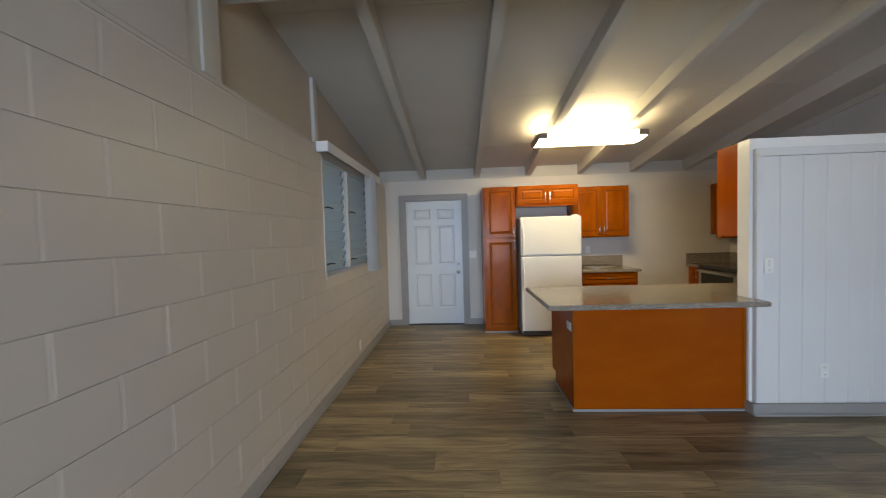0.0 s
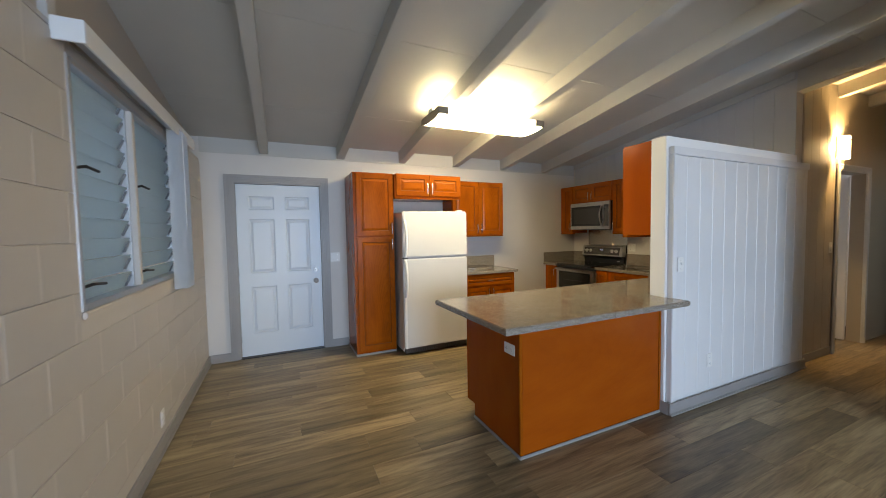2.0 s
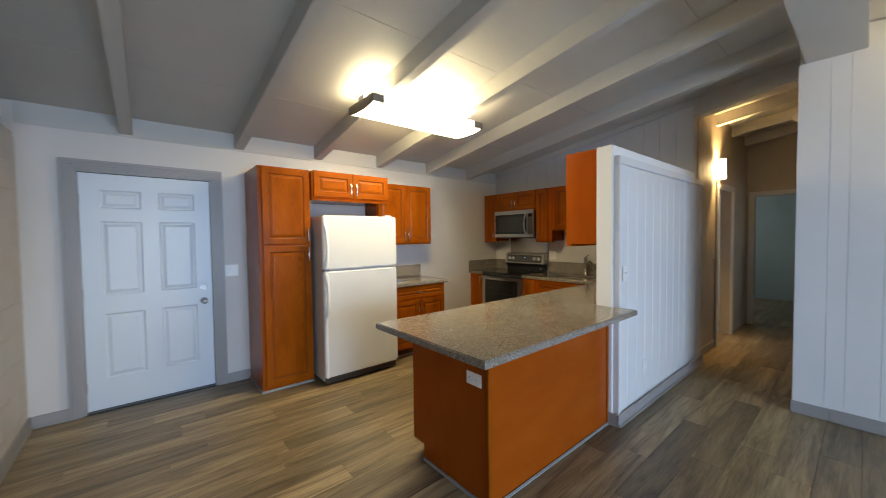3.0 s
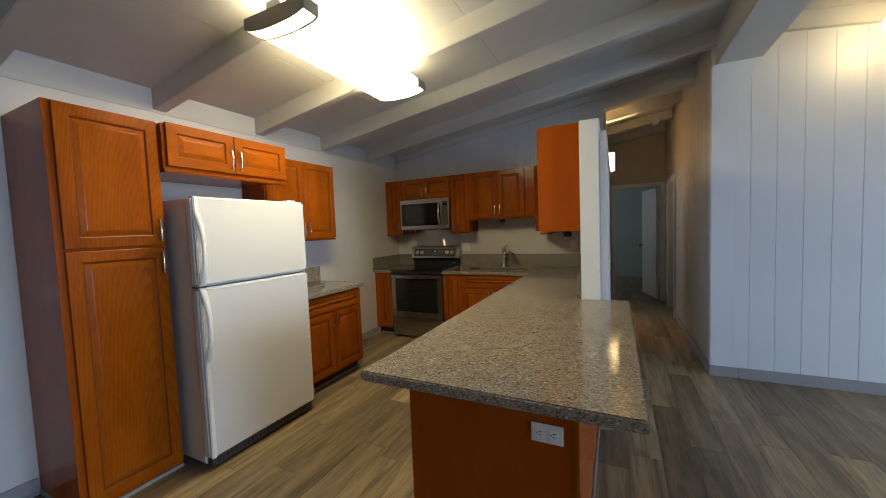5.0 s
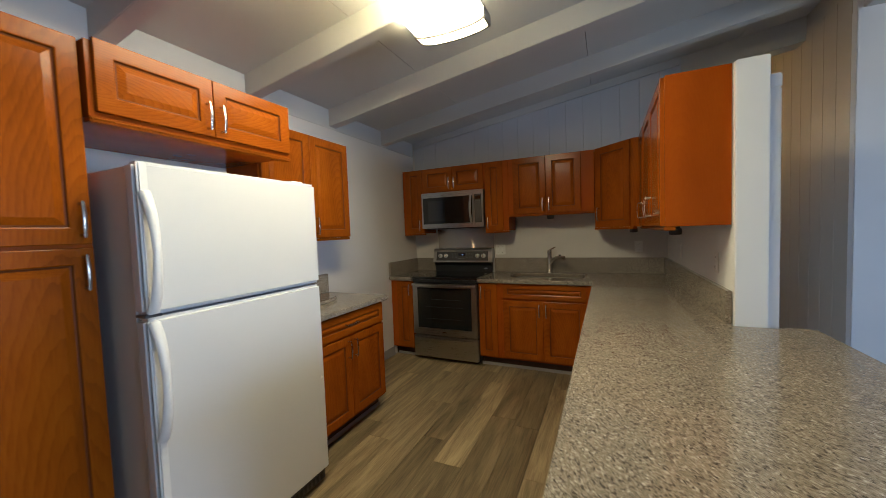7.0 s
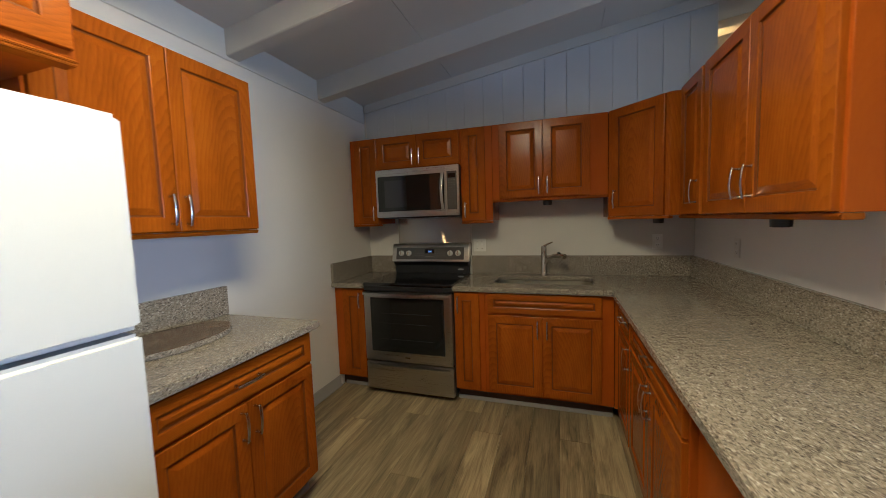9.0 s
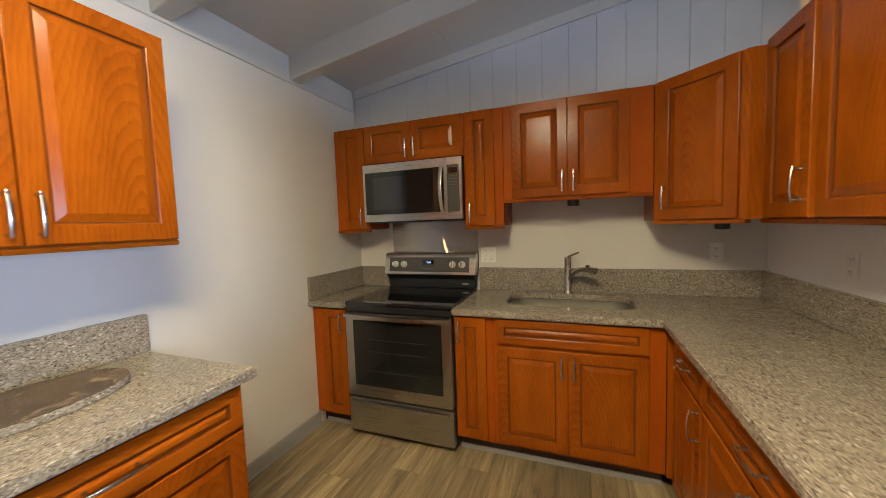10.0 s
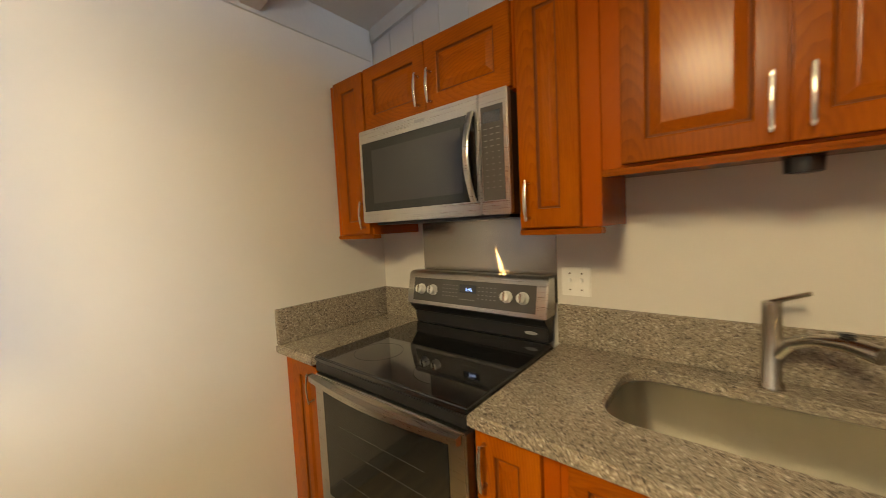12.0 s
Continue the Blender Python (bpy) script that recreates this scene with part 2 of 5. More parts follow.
GRANITE = granite("speckled_granite")
FLOOR = plank_floor("vinyl_plank")
STEEL_Y = metal("brushed_steel", (0.47, 0.455, 0.43), 0.28, axis=1)
SATIN, nodes, links, bsdf = material("satin_basin")
bsdf.inputs["Metallic"].default_value = 1.0
drift = add(nodes, "ShaderNodeTexNoise", Scale=6.0, Detail=3.0)
links.new(coords(nodes, links, (1, 1, 1)), drift.inputs["Vector"])
links.new(ramp(nodes, links, drift.outputs["Fac"], [(0.3, (0.47, 0.44, 0.375)), (0.7, (0.53, 0.50, 0.43))]).outputs["Color"], bsdf.inputs["Base Color"])
bsdf.inputs["Roughness"].default_value = 0.34
SPLASH = metal("splash_steel", (0.38, 0.355, 0.32), 0.22, axis=1)
SPLASH.node_tree.nodes["Principled BSDF"].inputs["Metallic"].default_value = 0.85
STEEL = plain("silver_plastic", (0.55, 0.545, 0.53), 0.28, coat=0.3)
NICKEL = metal("brushed_nickel", (0.56, 0.52, 0.46), 0.26)
BRONZE = plain("bronze_cap", (0.20, 0.165, 0.125), 0.4)
BLACK = plain("black_plastic", (0.012, 0.012, 0.013), 0.35)
GLASS_BLACK = plain("black_glass", (0.010, 0.010, 0.011), 0.06, coat=0.6)
OVEN_GLASS = plain("oven_glass", (0.014, 0.014, 0.013), 0.06)
RACK = plain("rack_wire", (0.052, 0.050, 0.046), 0.4)
PANEL_GREY = plain("panel_grey", (0.060, 0.057, 0.054), 0.3)
FRIDGE = paint("fridge_enamel", (0.62, 0.618, 0.615), 0.26, grain=220.0, relief=0.12, stain=0.02)
PLASTIC = plain("white_plastic", (0.78, 0.77, 0.74), 0.35)
DARK_SLOT = plain("dark_slot", (0.03, 0.03, 0.03), 0.6)
ALU = metal("dull_aluminium", (0.55, 0.56, 0.57), 0.4)
FROST = frosted("frosted_glass")
CLIP = plain("grey_clip", (0.16, 0.17, 0.18), 0.5)
BLIND, nodes, links, bsdf = material("vinyl_blind")
bsdf.inputs["Base Color"].default_value = (0.82, 0.83, 0.84, 1)
bsdf.inputs["Roughness"].default_value = 0.45
shine = add(nodes, "ShaderNodeBsdfTranslucent", Color=(0.8, 0.82, 0.85, 1))
half = add(nodes, "ShaderNodeMixShader", Fac=0.4)
links.new(bsdf.outputs[0], half.inputs[1])
links.new(shine.outputs[0], half.inputs[2])
links.new(half.outputs[0], nodes["Material Output"].inputs["Surface"])
LAMP = glow("lamp_diffuser", (1.0, 0.86, 0.50), 50.0)
SCONCE = glow("sconce_shade", (1.0, 0.72, 0.36), 11.0)
CLOCK = glow("blue_display", (0.12, 0.35, 1.0), 1.6)
PRINT = plain("pale_print", (0.32, 0.32, 0.32), 0.5)
FAINT = plain("faint_print", (0.20, 0.20, 0.20), 0.5)
DOME = glow("dome_glass", (1.0, 0.74, 0.30), 42.0)


# ---- mesh helpers ----
def box(bm, x0, x1, y0, y1, z0, z1, m=None):
    vs = [Vector((x, y, z)) for x in (x0, x1) for y in (y0, y1) for z in (z0, z1)]
    v = [bm.verts.new(m @ p if m else p) for p in vs]
    for f in ((0, 1, 3, 2), (4, 6, 7, 5), (0, 4, 5, 1), (2, 3, 7, 6), (0, 2, 6, 4), (1, 5, 7, 3)):
        bm.faces.new([v[i] for i in f])


def boxes(*many, m=None, bevel=0.0, segments=2):
    bm = bmesh.new()
    for b in many:
        box(bm, *b, m)
    if bevel:
        bmesh.ops.bevel(bm, geom=bm.edges[:], offset=bevel, segments=segments, affect="EDGES", clamp_overlap=True)
    return bm


def tube(bm, points, radius, sides=10, flat=1.0, up=Vector((0, 0, 1))):
    """A round or flattened bar along points."""
    pts = [Vector(p) for p in points]
    rings = []
    for i, p in enumerate(pts):
        way = (pts[min(i + 1, len(pts) - 1)] - pts[max(i - 1, 0)]).normalized()
        side = way.cross(up)
        side = side.normalized() if side.length > 1e-4 else Vector((1, 0, 0))
        top = side.cross(way).normalized()
        r = radius[i] if isinstance(radius, (list, tuple)) else radius
        rings.append([bm.verts.new(p + (side * math.cos(a) * flat + top * math.sin(a)) * r) for a in (2 * math.pi * k / sides for k in range(sides))])
    for a, b in zip(rings, rings[1:]):
        for k in range(sides):
            bm.faces.new((a[k], a[(k + 1) % sides], b[(k + 1) % sides], b[k]))
    bm.faces.new(rings[0]), bm.faces.new(rings[-1])


def disc(bm, centre, axis, radius, depth, sides=24, taper=1.0):
    c, axis = Vector(centre), Vector(axis).normalized()
    tube(bm, [c, c + axis * depth], [radius, radius * taper], sides, up=Vector((0.3, 0.5, 0.8)))


def base_of(ob):
    p = Vector((0, 0, 0))
    while ob:
        p += ob.location
        ob = ob.parent
    return p


def part(name, bm, mat, parent=None, label="", smooth=False, second=None):
    """Links a bmesh, in the world's metres, as one mesh under a thing or a part."""
    bmesh.ops.recalc_face_normals(bm, faces=bm.faces[:])
    if parent:
        bmesh.ops.translate(bm, verts=bm.verts[:], vec=-base_of(parent))
    data = bpy.data.meshes.new(name)
    bm.to_mesh(data)
    bm.free()
    data.materials.append(mat)
    if second:
        data.materials.append(second)
    if smooth:
        data.polygons.foreach_set("use_smooth", [True] * len(data.polygons))
        data.set_sharp_from_angle(angle=radians(35))
    ob = new(name, data)
    ob.parent = parent
    if label:
        tagged(ob, label)
    return ob


def thing(name, base, label, category, group="", kind=""):
    ob = new(name)
    ob.location = base
    ob.empty_display_size = 0.1
    return tagged(ob, label, category, group, kind)


def structure(name, bm, mat, label=""):
    return tagged(part(name, bm, mat), label, kind="structure")


def facing(origin, right, out):
    """A frame with x along the front, y out of it and z up."""
    m = Matrix.Identity(4)
    m.col[0], m.col[1], m.col[3] = (*right, 0, 0), (*out, 0, 0), (*origin, 0, 1)
    return m


NORTH = lambda x, y: facing((x, y), (1, 0), (0, -1))
EAST = lambda x, y: facing((x, y), (0, -1), (-1, 0))
SOUTH = lambda x, y: facing((x, y), (-1, 0), (0, 1))


# ---- the large structure ----
WEST_X, NORTH_Y, EAST_X, SOUTH_Y, HALL_N, HALL_S, WALL_END = -1.0, 5.80, 4.46, -3.6, 2.88, 1.99, 3.78
RIDGE_Y, SLOPE, EAVE = 1.80, 0.146, 2.54


def roof_z(y):
    return EAVE + SLOPE * (NORTH_Y - y) if y > RIDGE_Y else EAVE + SLOPE * (NORTH_Y - RIDGE_Y) - SLOPE * (RIDGE_Y - y)


floor = structure("floor", boxes((-1.3, 11.0, -3.8, 6.0, -0.12, -0.006)), DARK_SLOT, "grey-brown vinyl plank floor")

# ceiling: two slopes with board joints, one mesh
bm = bmesh.new()
SHEET = 1.22
for y0, y1 in ((-3.8, RIDGE_Y), (RIDGE_Y, 6.0)):
    cuts = [y0] + [y for y in (NORTH_Y - 0.92 - SHEET * k for k in range(12, -1, -1)) if y0 < y < y1] + [y1]
    for a, b in zip(cuts, cuts[1:]):
        a, b = a + 0.002, b - 0.002
        v = [bm.verts.new((x, y, roof_z(y) + dz)) for x in (-1.3, 11.0) for y in (a, b) for dz in (0, 0.05)]
        for f in ((0, 1, 3, 2), (4, 6, 7, 5), (0, 4, 5, 1), (2, 3, 7, 6), (0, 2, 6, 4), (1, 5, 7, 3)):
            bm.faces.new([v[i] for i in f])
structure("ceiling", bm, CEIL, "off-white sloped board ceiling with thin joints")
bm = bmesh.new()
for y0, y1 in ((-3.8, RIDGE_Y), (RIDGE_Y, 6.0)):
    v = [bm.verts.new((x, y, roof_z(y) + dz)) for x in (-1.3, 11.0) for y in (y0, y1) for dz in (0.052, 0.2)]
    for f in ((0, 1, 3, 2), (4, 6, 7, 5), (0, 4, 5, 1), (2, 3, 7, 6), (0, 2, 6, 4), (1, 5, 7, 3)):
        bm.faces.new([v[i] for i in f])
structure("roof", bm, DARK_SLOT, "plain roof deck above the ceiling boards")


def rafter(x, y0, y1, w=0.09, d=0.135):
    bm = bmesh.new()
    v = [bm.verts.new((x + s * w / 2, y, roof_z(y) - dz)) for s in (-1, 1) for y in (y0, y1) for dz in (d, -0.004)]
    for f in ((0, 1, 3, 2), (4, 6, 7, 5), (0, 4, 5, 1), (2, 3, 7, 6), (0, 2, 6, 4), (1, 5, 7, 3)):
        bm.faces.new([v[i] for i in f])
    bmesh.ops.bevel(bm, geom=bm.edges[:], offset=0.004, segments=2, affect="EDGES")
    ob = part("rafter", bm, CEIL)
    return tagged(ob, "off-white painted exposed ceiling rafter", "rafter", "exposed rafters", "structure")


RAFTERS = (-0.36, 0.51, 1.327, 2.147, 2.964, 3.78)
for x in RAFTERS:
    rafter(x, RIDGE_Y + 0.14, NORTH_Y, d=0.15)
for x in (5.38, 6.2, 7.02):
    rafter(x, HALL_S + 0.01, HALL_N)
rafter(4.53, RIDGE_Y + 0.14, HALL_N + 0.005, 0.16, 0.20)
for x in RAFTERS:
    rafter(x, SOUTH_Y, RIDGE_Y - 0.14)
structure("ridge_beam", boxes((-1.1, WALL_END + 0.02, 1.64, 1.96, 2.79, 3.09), bevel=0.006), CEIL, "deep off-white painted ridge beam")

# north wall with the door opening
D0, D1, DH = -0.675, 0.24, 2.04
structure("wall_north", boxes((-1.3, D0 - 0.02, NORTH_Y, NORTH_Y + 0.15, -0.1, 2.6), (D1 + 0.02, EAST_X + 0.2, NORTH_Y, NORTH_Y + 0.15, -0.1, 2.6), (D0 - 0.02, D1 + 0.02, NORTH_Y, NORTH_Y + 0.15, DH + 0.02, 2.6)), WALL, "smooth beige-grey painted wall")
structure("top_plate_north", boxes((WEST_X, EAST_X - 0.013, NORTH_Y - 0.009, NORTH_Y, 2.372, 2.545), bevel=0.003), CEIL, "off-white board along the wall top")

# east wall of the kitchen, with upright boards above the cabinets
structure("wall_east", boxes((EAST_X, EAST_X + 0.14, HALL_N + 0.006, NORTH_Y, -0.1, 3.0)), WALL, "smooth beige-grey painted wall behind the range")
# trim under the ceiling along the east wall
bm = bmesh.new()
v = [bm.verts.new((x, y, roof_z(y) - dz)) for x in (EAST_X - 0.032, EAST_X - 0.013) for y in (HALL_N + 0.006, NORTH_Y - 0.025) for dz in (0.075, 0.0)]
for f in ((0, 1, 3, 2), (4, 6, 7, 5), (0, 4, 5, 1), (2, 3, 7, 6), (0, 2, 6, 4), (1, 5, 7, 3)):
    bm.faces.new([v[i] for i in f])
structure("trim_east", bm, CEIL, "off-white sloped trim under the ceiling")

# west wall: blocks below, louvre window, recessed infill above
W0, W1, WZ0, WZ1 = 3.11, 4.73, 1.13, 2.215
TOP = 2.27
structure("wall_west", boxes((-1.22, WEST_X - 0.006, SOUTH_Y, W0, -0.1, TOP), (-1.22, WEST_X - 0.006, W1, NORTH_Y, -0.1, TOP), (-1.22, WEST_X - 0.006, W0, W1, -0.1, WZ0), (-1.22, WEST_X - 0.006, W0, W1, WZ1, TOP)), MORTAR, "painted concrete block wall")
structure("wall_west_upper", boxes((-1.22, WEST_X - 0.09, 1.62, NORTH_Y, TOP, 3.15)), TAN, "recessed tan painted infill above the blocks")
structure("sill_plate_west", boxes((-1.2, WEST_X - 0.004, SOUTH_Y, NORTH_Y - 0.026, TOP, TOP + 0.028), bevel=0.004), BLOCK, "painted ledge on top of the blocks")
structure("wall_west_south", boxes((-1.22, WEST_X - 0.006, SOUTH_Y, 1.60, TOP + 0.0285, 3.15)), BLOCK, "painted infill above the blocks")
structure("ridge_post_trim", boxes((-1.02, WEST_X - 0.004, 1.69, 1.78, TOP + 0.029, 2.79), bevel=0.004), CEIL, "off-white strip on the ridge post")
structure("ridge_post", boxes((-1.12, WEST_X - 0.016, 1.60, 1.84, TOP + 0.026, 2.79), bevel=0.004), CEIL, "off-white post under the ridge beam")
structure("infill_post", boxes((-1.10, WEST_X - 0.06, 3.15, 3.22, TOP + 0.026, 2.92), bevel=0.003), WALL, "slim painted post above the window")

# partition: core, cap and face boards
PX0, PX1, PF = 2.48, EAST_X, 2.83
structure("partition_core", boxes((PX0 - 0.02, PX1 - 0.001, PF + 0.035, 2.99, 0.0, 2.145), bevel=0.004), WHITE, "white painted half-height partition")
structure("partition_rail", boxes((PX0, EAST_X + 0.14, PF - 0.012, PF + 0.034, 2.0, 2.062), bevel=0.005), PANEL, "painted rail across the top of the boards")
structure("partition_edge", boxes((PX0, PX0 + 0.05, PF - 0.010, PF + 0.034, 0.0, 1.999), bevel=0.004), PANEL, "painted corner board of the partition")

# hall: long north and south walls, end wall, rooms beyond
HD0, HD1 = 5.42, 6.18
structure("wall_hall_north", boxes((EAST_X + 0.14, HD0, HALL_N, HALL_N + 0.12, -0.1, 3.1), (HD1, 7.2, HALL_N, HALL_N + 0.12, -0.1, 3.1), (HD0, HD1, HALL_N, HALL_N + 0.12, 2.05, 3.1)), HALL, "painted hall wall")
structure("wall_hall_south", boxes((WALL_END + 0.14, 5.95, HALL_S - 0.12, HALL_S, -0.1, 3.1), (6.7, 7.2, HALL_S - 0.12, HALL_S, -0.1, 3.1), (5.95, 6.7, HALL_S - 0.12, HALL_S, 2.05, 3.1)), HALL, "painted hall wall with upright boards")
structure("wall_living_east", boxes((WALL_END + 0.012, WALL_END + 0.14, SOUTH_Y, HALL_S, -0.1, 3.1)), PANEL, "painted board wall of the living room")
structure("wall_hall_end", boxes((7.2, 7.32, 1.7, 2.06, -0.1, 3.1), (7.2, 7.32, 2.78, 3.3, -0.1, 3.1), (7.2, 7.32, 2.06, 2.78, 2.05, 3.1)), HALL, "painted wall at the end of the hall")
structure("wall_bedroom", boxes((10.3, 10.4, 0.0, 5.9, -0.1, 3.1), (7.32, 10.3, 4.4, 4.5, -0.1, 3.1), (7.32, 10.3, 0.6, 0.7, -0.1, 3.1), (7.2, 7.32, 3.3, 4.5, -0.1, 3.1), (7.2, 7.32, 0.6, 1.7, -0.1, 3.1)), GREEN, "pale green bedroom wall")
structure("wall_bathroom", boxes((EAST_X + 0.14, 7.2, 4.6, 4.7, -0.1, 3.1), (7.1, 7.2, HALL_N + 0.12, 4.6, -0.1, 3.1)), WHITE, "white bathroom wall")
structure("wall_side_room", boxes((5.4, 7.2, 0.6, 0.7, -0.1, 3.1), (5.4, 5.5, 0.7, HALL_S - 0.12, -0.1, 3.1)), GREEN, "pale green side room wall")
# closing walls behind the walk, with the wide glazed opening
structure("wall_south", boxes((-1.3, -0.85, SOUTH_Y - 0.15, SOUTH_Y, -0.1, 3.0), (2.15, WALL_END + 0.14, SOUTH_Y - 0.15, SOUTH_Y, -0.1, 3.0), (-0.85, 2.15, SOUTH_Y - 0.15, SOUTH_Y, 2.25, 3.0)), WALL, "plain wall with a wide glazed opening")
structure("ground", boxes((-60, 60, -60, 60, -0.3, -0.13)), GREY, "plain ground outside")


def casing(name, x0, x1, h, y, out, mat, w=0.085, d=0.018):
    """Stepped casing on a wall that runs along x."""
    a, b = sorted((y, y + out * d))
    a2, b2 = sorted((y, y + out * (d + 0.010)))
    bm = boxes((x0 - w, x0, a, b, 0, h + w), (x1, x1 + w, a, b, 0, h + w), (x0, x1, a, b, h, h + w), bevel=0.003)
    for k, reed in enumerate((0.024, 0.014, 0.014)):
        u = (0.0, 0.031, 0.052)[k] * w / 0.085
        reed *= w / 0.085
        lift = 0.001 * (2 - k)
        for q in ((x0 - w + u, x0 - w + u + reed, a2, b2 - lift if out > 0 else b2, 0, h + w - u), (x1 + w - u - reed, x1 + w - u, a2, b2 - lift if out > 0 else b2, 0, h + w - u), (x0 - w + u + reed, x1 + w - u - reed, a2, b2 - lift if out > 0 else b2, h + w - u - reed, h + w - u + 0.001)):
            box(bm, *q)
    return structure(name, bm, mat, "grey painted door casing")


casing("door_casing", D0 - 0.02, D1 + 0.02, DH + 0.015, NORTH_Y, -1, GREY)
structure("door_frame", boxes((D0 - 0.02, D0 - 0.003, NORTH_Y, NORTH_Y + 0.15, 0, DH + 0.018), (D1 + 0.003, D1 + 0.02, NORTH_Y, NORTH_Y + 0.15, 0, DH + 0.018), (D0 - 0.003, D1 + 0.003, NORTH_Y, NORTH_Y + 0.15, DH + 0.003, DH + 0.018)), GREY, "grey painted door frame")
structure("threshold", boxes((D0, D1, NORTH_Y - 0.02, NORTH_Y + 0.14, -0.005, 0.012), bevel=0.004), BLACK, "dark door threshold")
casing("hall_casing", HD0, HD1, 2.05, HALL_N, -1, PANEL, 0.07)
casing("side_casing", 5.95, 6.7, 2.05, HALL_S, 1, PANEL, 0.06)
structure("end_casing", boxes((7.18, 7.2, 2.78, 2.85, 0, 2.12), (7.18, 7.2, 1.99, 2.06, 0, 2.12), (7.18, 7.2, 2.06, 2.78, 2.05, 2.12), bevel=0.003), PANEL, "painted casing round the bedroom opening")


def baseboard(x0, x1, y0, y1):
    """A board with a small shoe moulding, along x or y, given as the plan of the board."""
    bm = boxes((x0, x1, y0, y1, 0, 0.095), bevel=0.004)
    return structure("baseboard", bm, GREY, "grey painted baseboard")


def shoe(x0, x1, y0, y1):
    return structure("shoe_trim", boxes((x0, x1, y0, y1, 0, 0.022), bevel=0.006), GREY, "grey painted shoe moulding")


baseboard(WEST_X - 0.004, WEST_X + 0.014, SOUTH_Y, NORTH_Y), shoe(WEST_X + 0.014, WEST_X + 0.028, SOUTH_Y, NORTH_Y - 0.03)
for x0, x1 in ((WEST_X + 0.014, D0 - 0.105), (D1 + 0.105, 0.548), (2.748, 3.83)):
    baseboard(x0, x1, NORTH_Y - 0.014, NORTH_Y), shoe(x0, x1, NORTH_Y - 0.028, NORTH_Y - 0.014)
baseboard(PX0 - 0.034, EAST_X + 0.13, PF - 0.026, PF - 0.011), shoe(PX0 - 0.034, EAST_X + 0.13, PF - 0.040, PF - 0.026)
baseboard(PX0 - 0.034, PX0 - 0.021, PF - 0.010, 2.895)
baseboard(EAST_X + 0.13, HD0 - 0.07, HALL_N - 0.014, HALL_N)
baseboard(WALL_END - 0.016, WALL_END, SOUTH_Y, HALL_S - 0.2), shoe(WALL_END - 0.03, WALL_END - 0.016, SOUTH_Y, HALL_S - 0.2)
baseboard(WALL_END - 0.024, WALL_END - 0.008, HALL_S - 0.2, HALL_S + 0.016)
baseboard(WALL_END - 0.008, 5.89, HALL_S, HALL_S + 0.016)
structure("wall_corner_board", boxes((WALL_END - 0.012, WALL_END + 0.05, HALL_S - 0.17, HALL_S + 0.008, 0.0, 2.79), bevel=0.004), PANEL, "painted corner board at the hall")


# ---- doors and windows ----
def ring_panel(bm, m, u0, u1, z0, z1, rings, dark=()):
    """A lofted rectangle: rings of (inset, height), the last one filled."""
    loops = []
    for inset, h in rings:
        loops.append([bm.verts.new(m @ Vector(p)) for p in ((u0 + inset, h, z0 + inset), (u1 - inset, h, z0 + inset), (u1 - inset, h, z1 - inset), (u0 + inset, h, z1 - inset))])
    for n, (a, b) in enumerate(zip(loops, loops[1:])):
        for k in range(4):
            bm.faces.new((a[k], a[(k + 1) % 4], b[(k + 1) % 4], b[k])).material_index = int(n in dark)
    bm.faces.new(loops[-1])
    return loops


def six_panel_door(name, m, w, h, mat, base, label):
    ob = thing(name, base, label, "door", kind="structure")
    bm = bmesh.new()
    t = 0.042
    cols = ((0.125, w / 2 - 0.06), (w / 2 + 0.06, w - 0.125))
    rows = ((0.26, 0.82), (0.98, 1.62), (1.73, 1.89))
    us = sorted({0, w, *(u for c in cols for u in c)})
    zs = sorted({0, h, *(z for r in rows for z in r)})
    for u0, u1 in zip(us, us[1:]):
        for z0, z1 in zip(zs, zs[1:]):
            if (u0, u1) in cols and (z0, z1) in rows:
                ring_panel(bm, m, u0, u1, z0, z1, [(0, t), (0.012, t - 0.009), (0.022, t - 0.009), (0.045, t - 0.002)])
            else:
                bm.faces.new([bm.verts.new(m @ Vector(p)) for p in ((u0, t, z0), (u1, t, z0), (u1, t, z1), (u0, t, z1))])
    box(bm, 0, w, 0, t - 0.012, 0, h, m)
    bmesh.ops.remove_doubles(bm, verts=bm.verts[:], dist=0.0005)
    part("door_leaf", bm, mat, ob)
    return ob


door = six_panel_door("door_1", NORTH(D0, NORTH_Y + 0.075) @ Matrix.Translation((0, 0, 0.014)), D1 - D0, DH - 0.014, DOOR, (D0, NORTH_Y, 0), "closed white six-panel entry door with a deadbolt and knob")
for z, r in ((1.00, 0.030), (0.865, 0.032)):
    bm = bmesh.new()
    disc(bm, (D1 - 0.07, NORTH_Y + 0.034, z), (0, -1, 0), r, 0.012, taper=0.9)
    if z < 0.9:
        disc(bm, (D1 - 0.07, NORTH_Y + 0.024, z), (0, -1, 0), 0.012, 0.03)
        tube(bm, [(D1 - 0.07, NORTH_Y - 0.004, z), (D1 - 0.07, NORTH_Y - 0.014, z), (D1 - 0.07, NORTH_Y - 0.034, z), (D1 - 0.07, NORTH_Y - 0.040, z)], [0.018, 0.027, 0.026, 0.014], 20, up=Vector((0.3, 0.5, 0.8)))
    else:
        box(bm, D1 - 0.074, D1 - 0.066, NORTH_Y + 0.004, NORTH_Y + 0.024, z - 0.016, z + 0.016)
    part("knob" if z < 0.9 else "deadbolt", bm, metal("satin_chrome", (0.30, 0.295, 0.285), 0.42), door, "satin chrome", smooth=True)
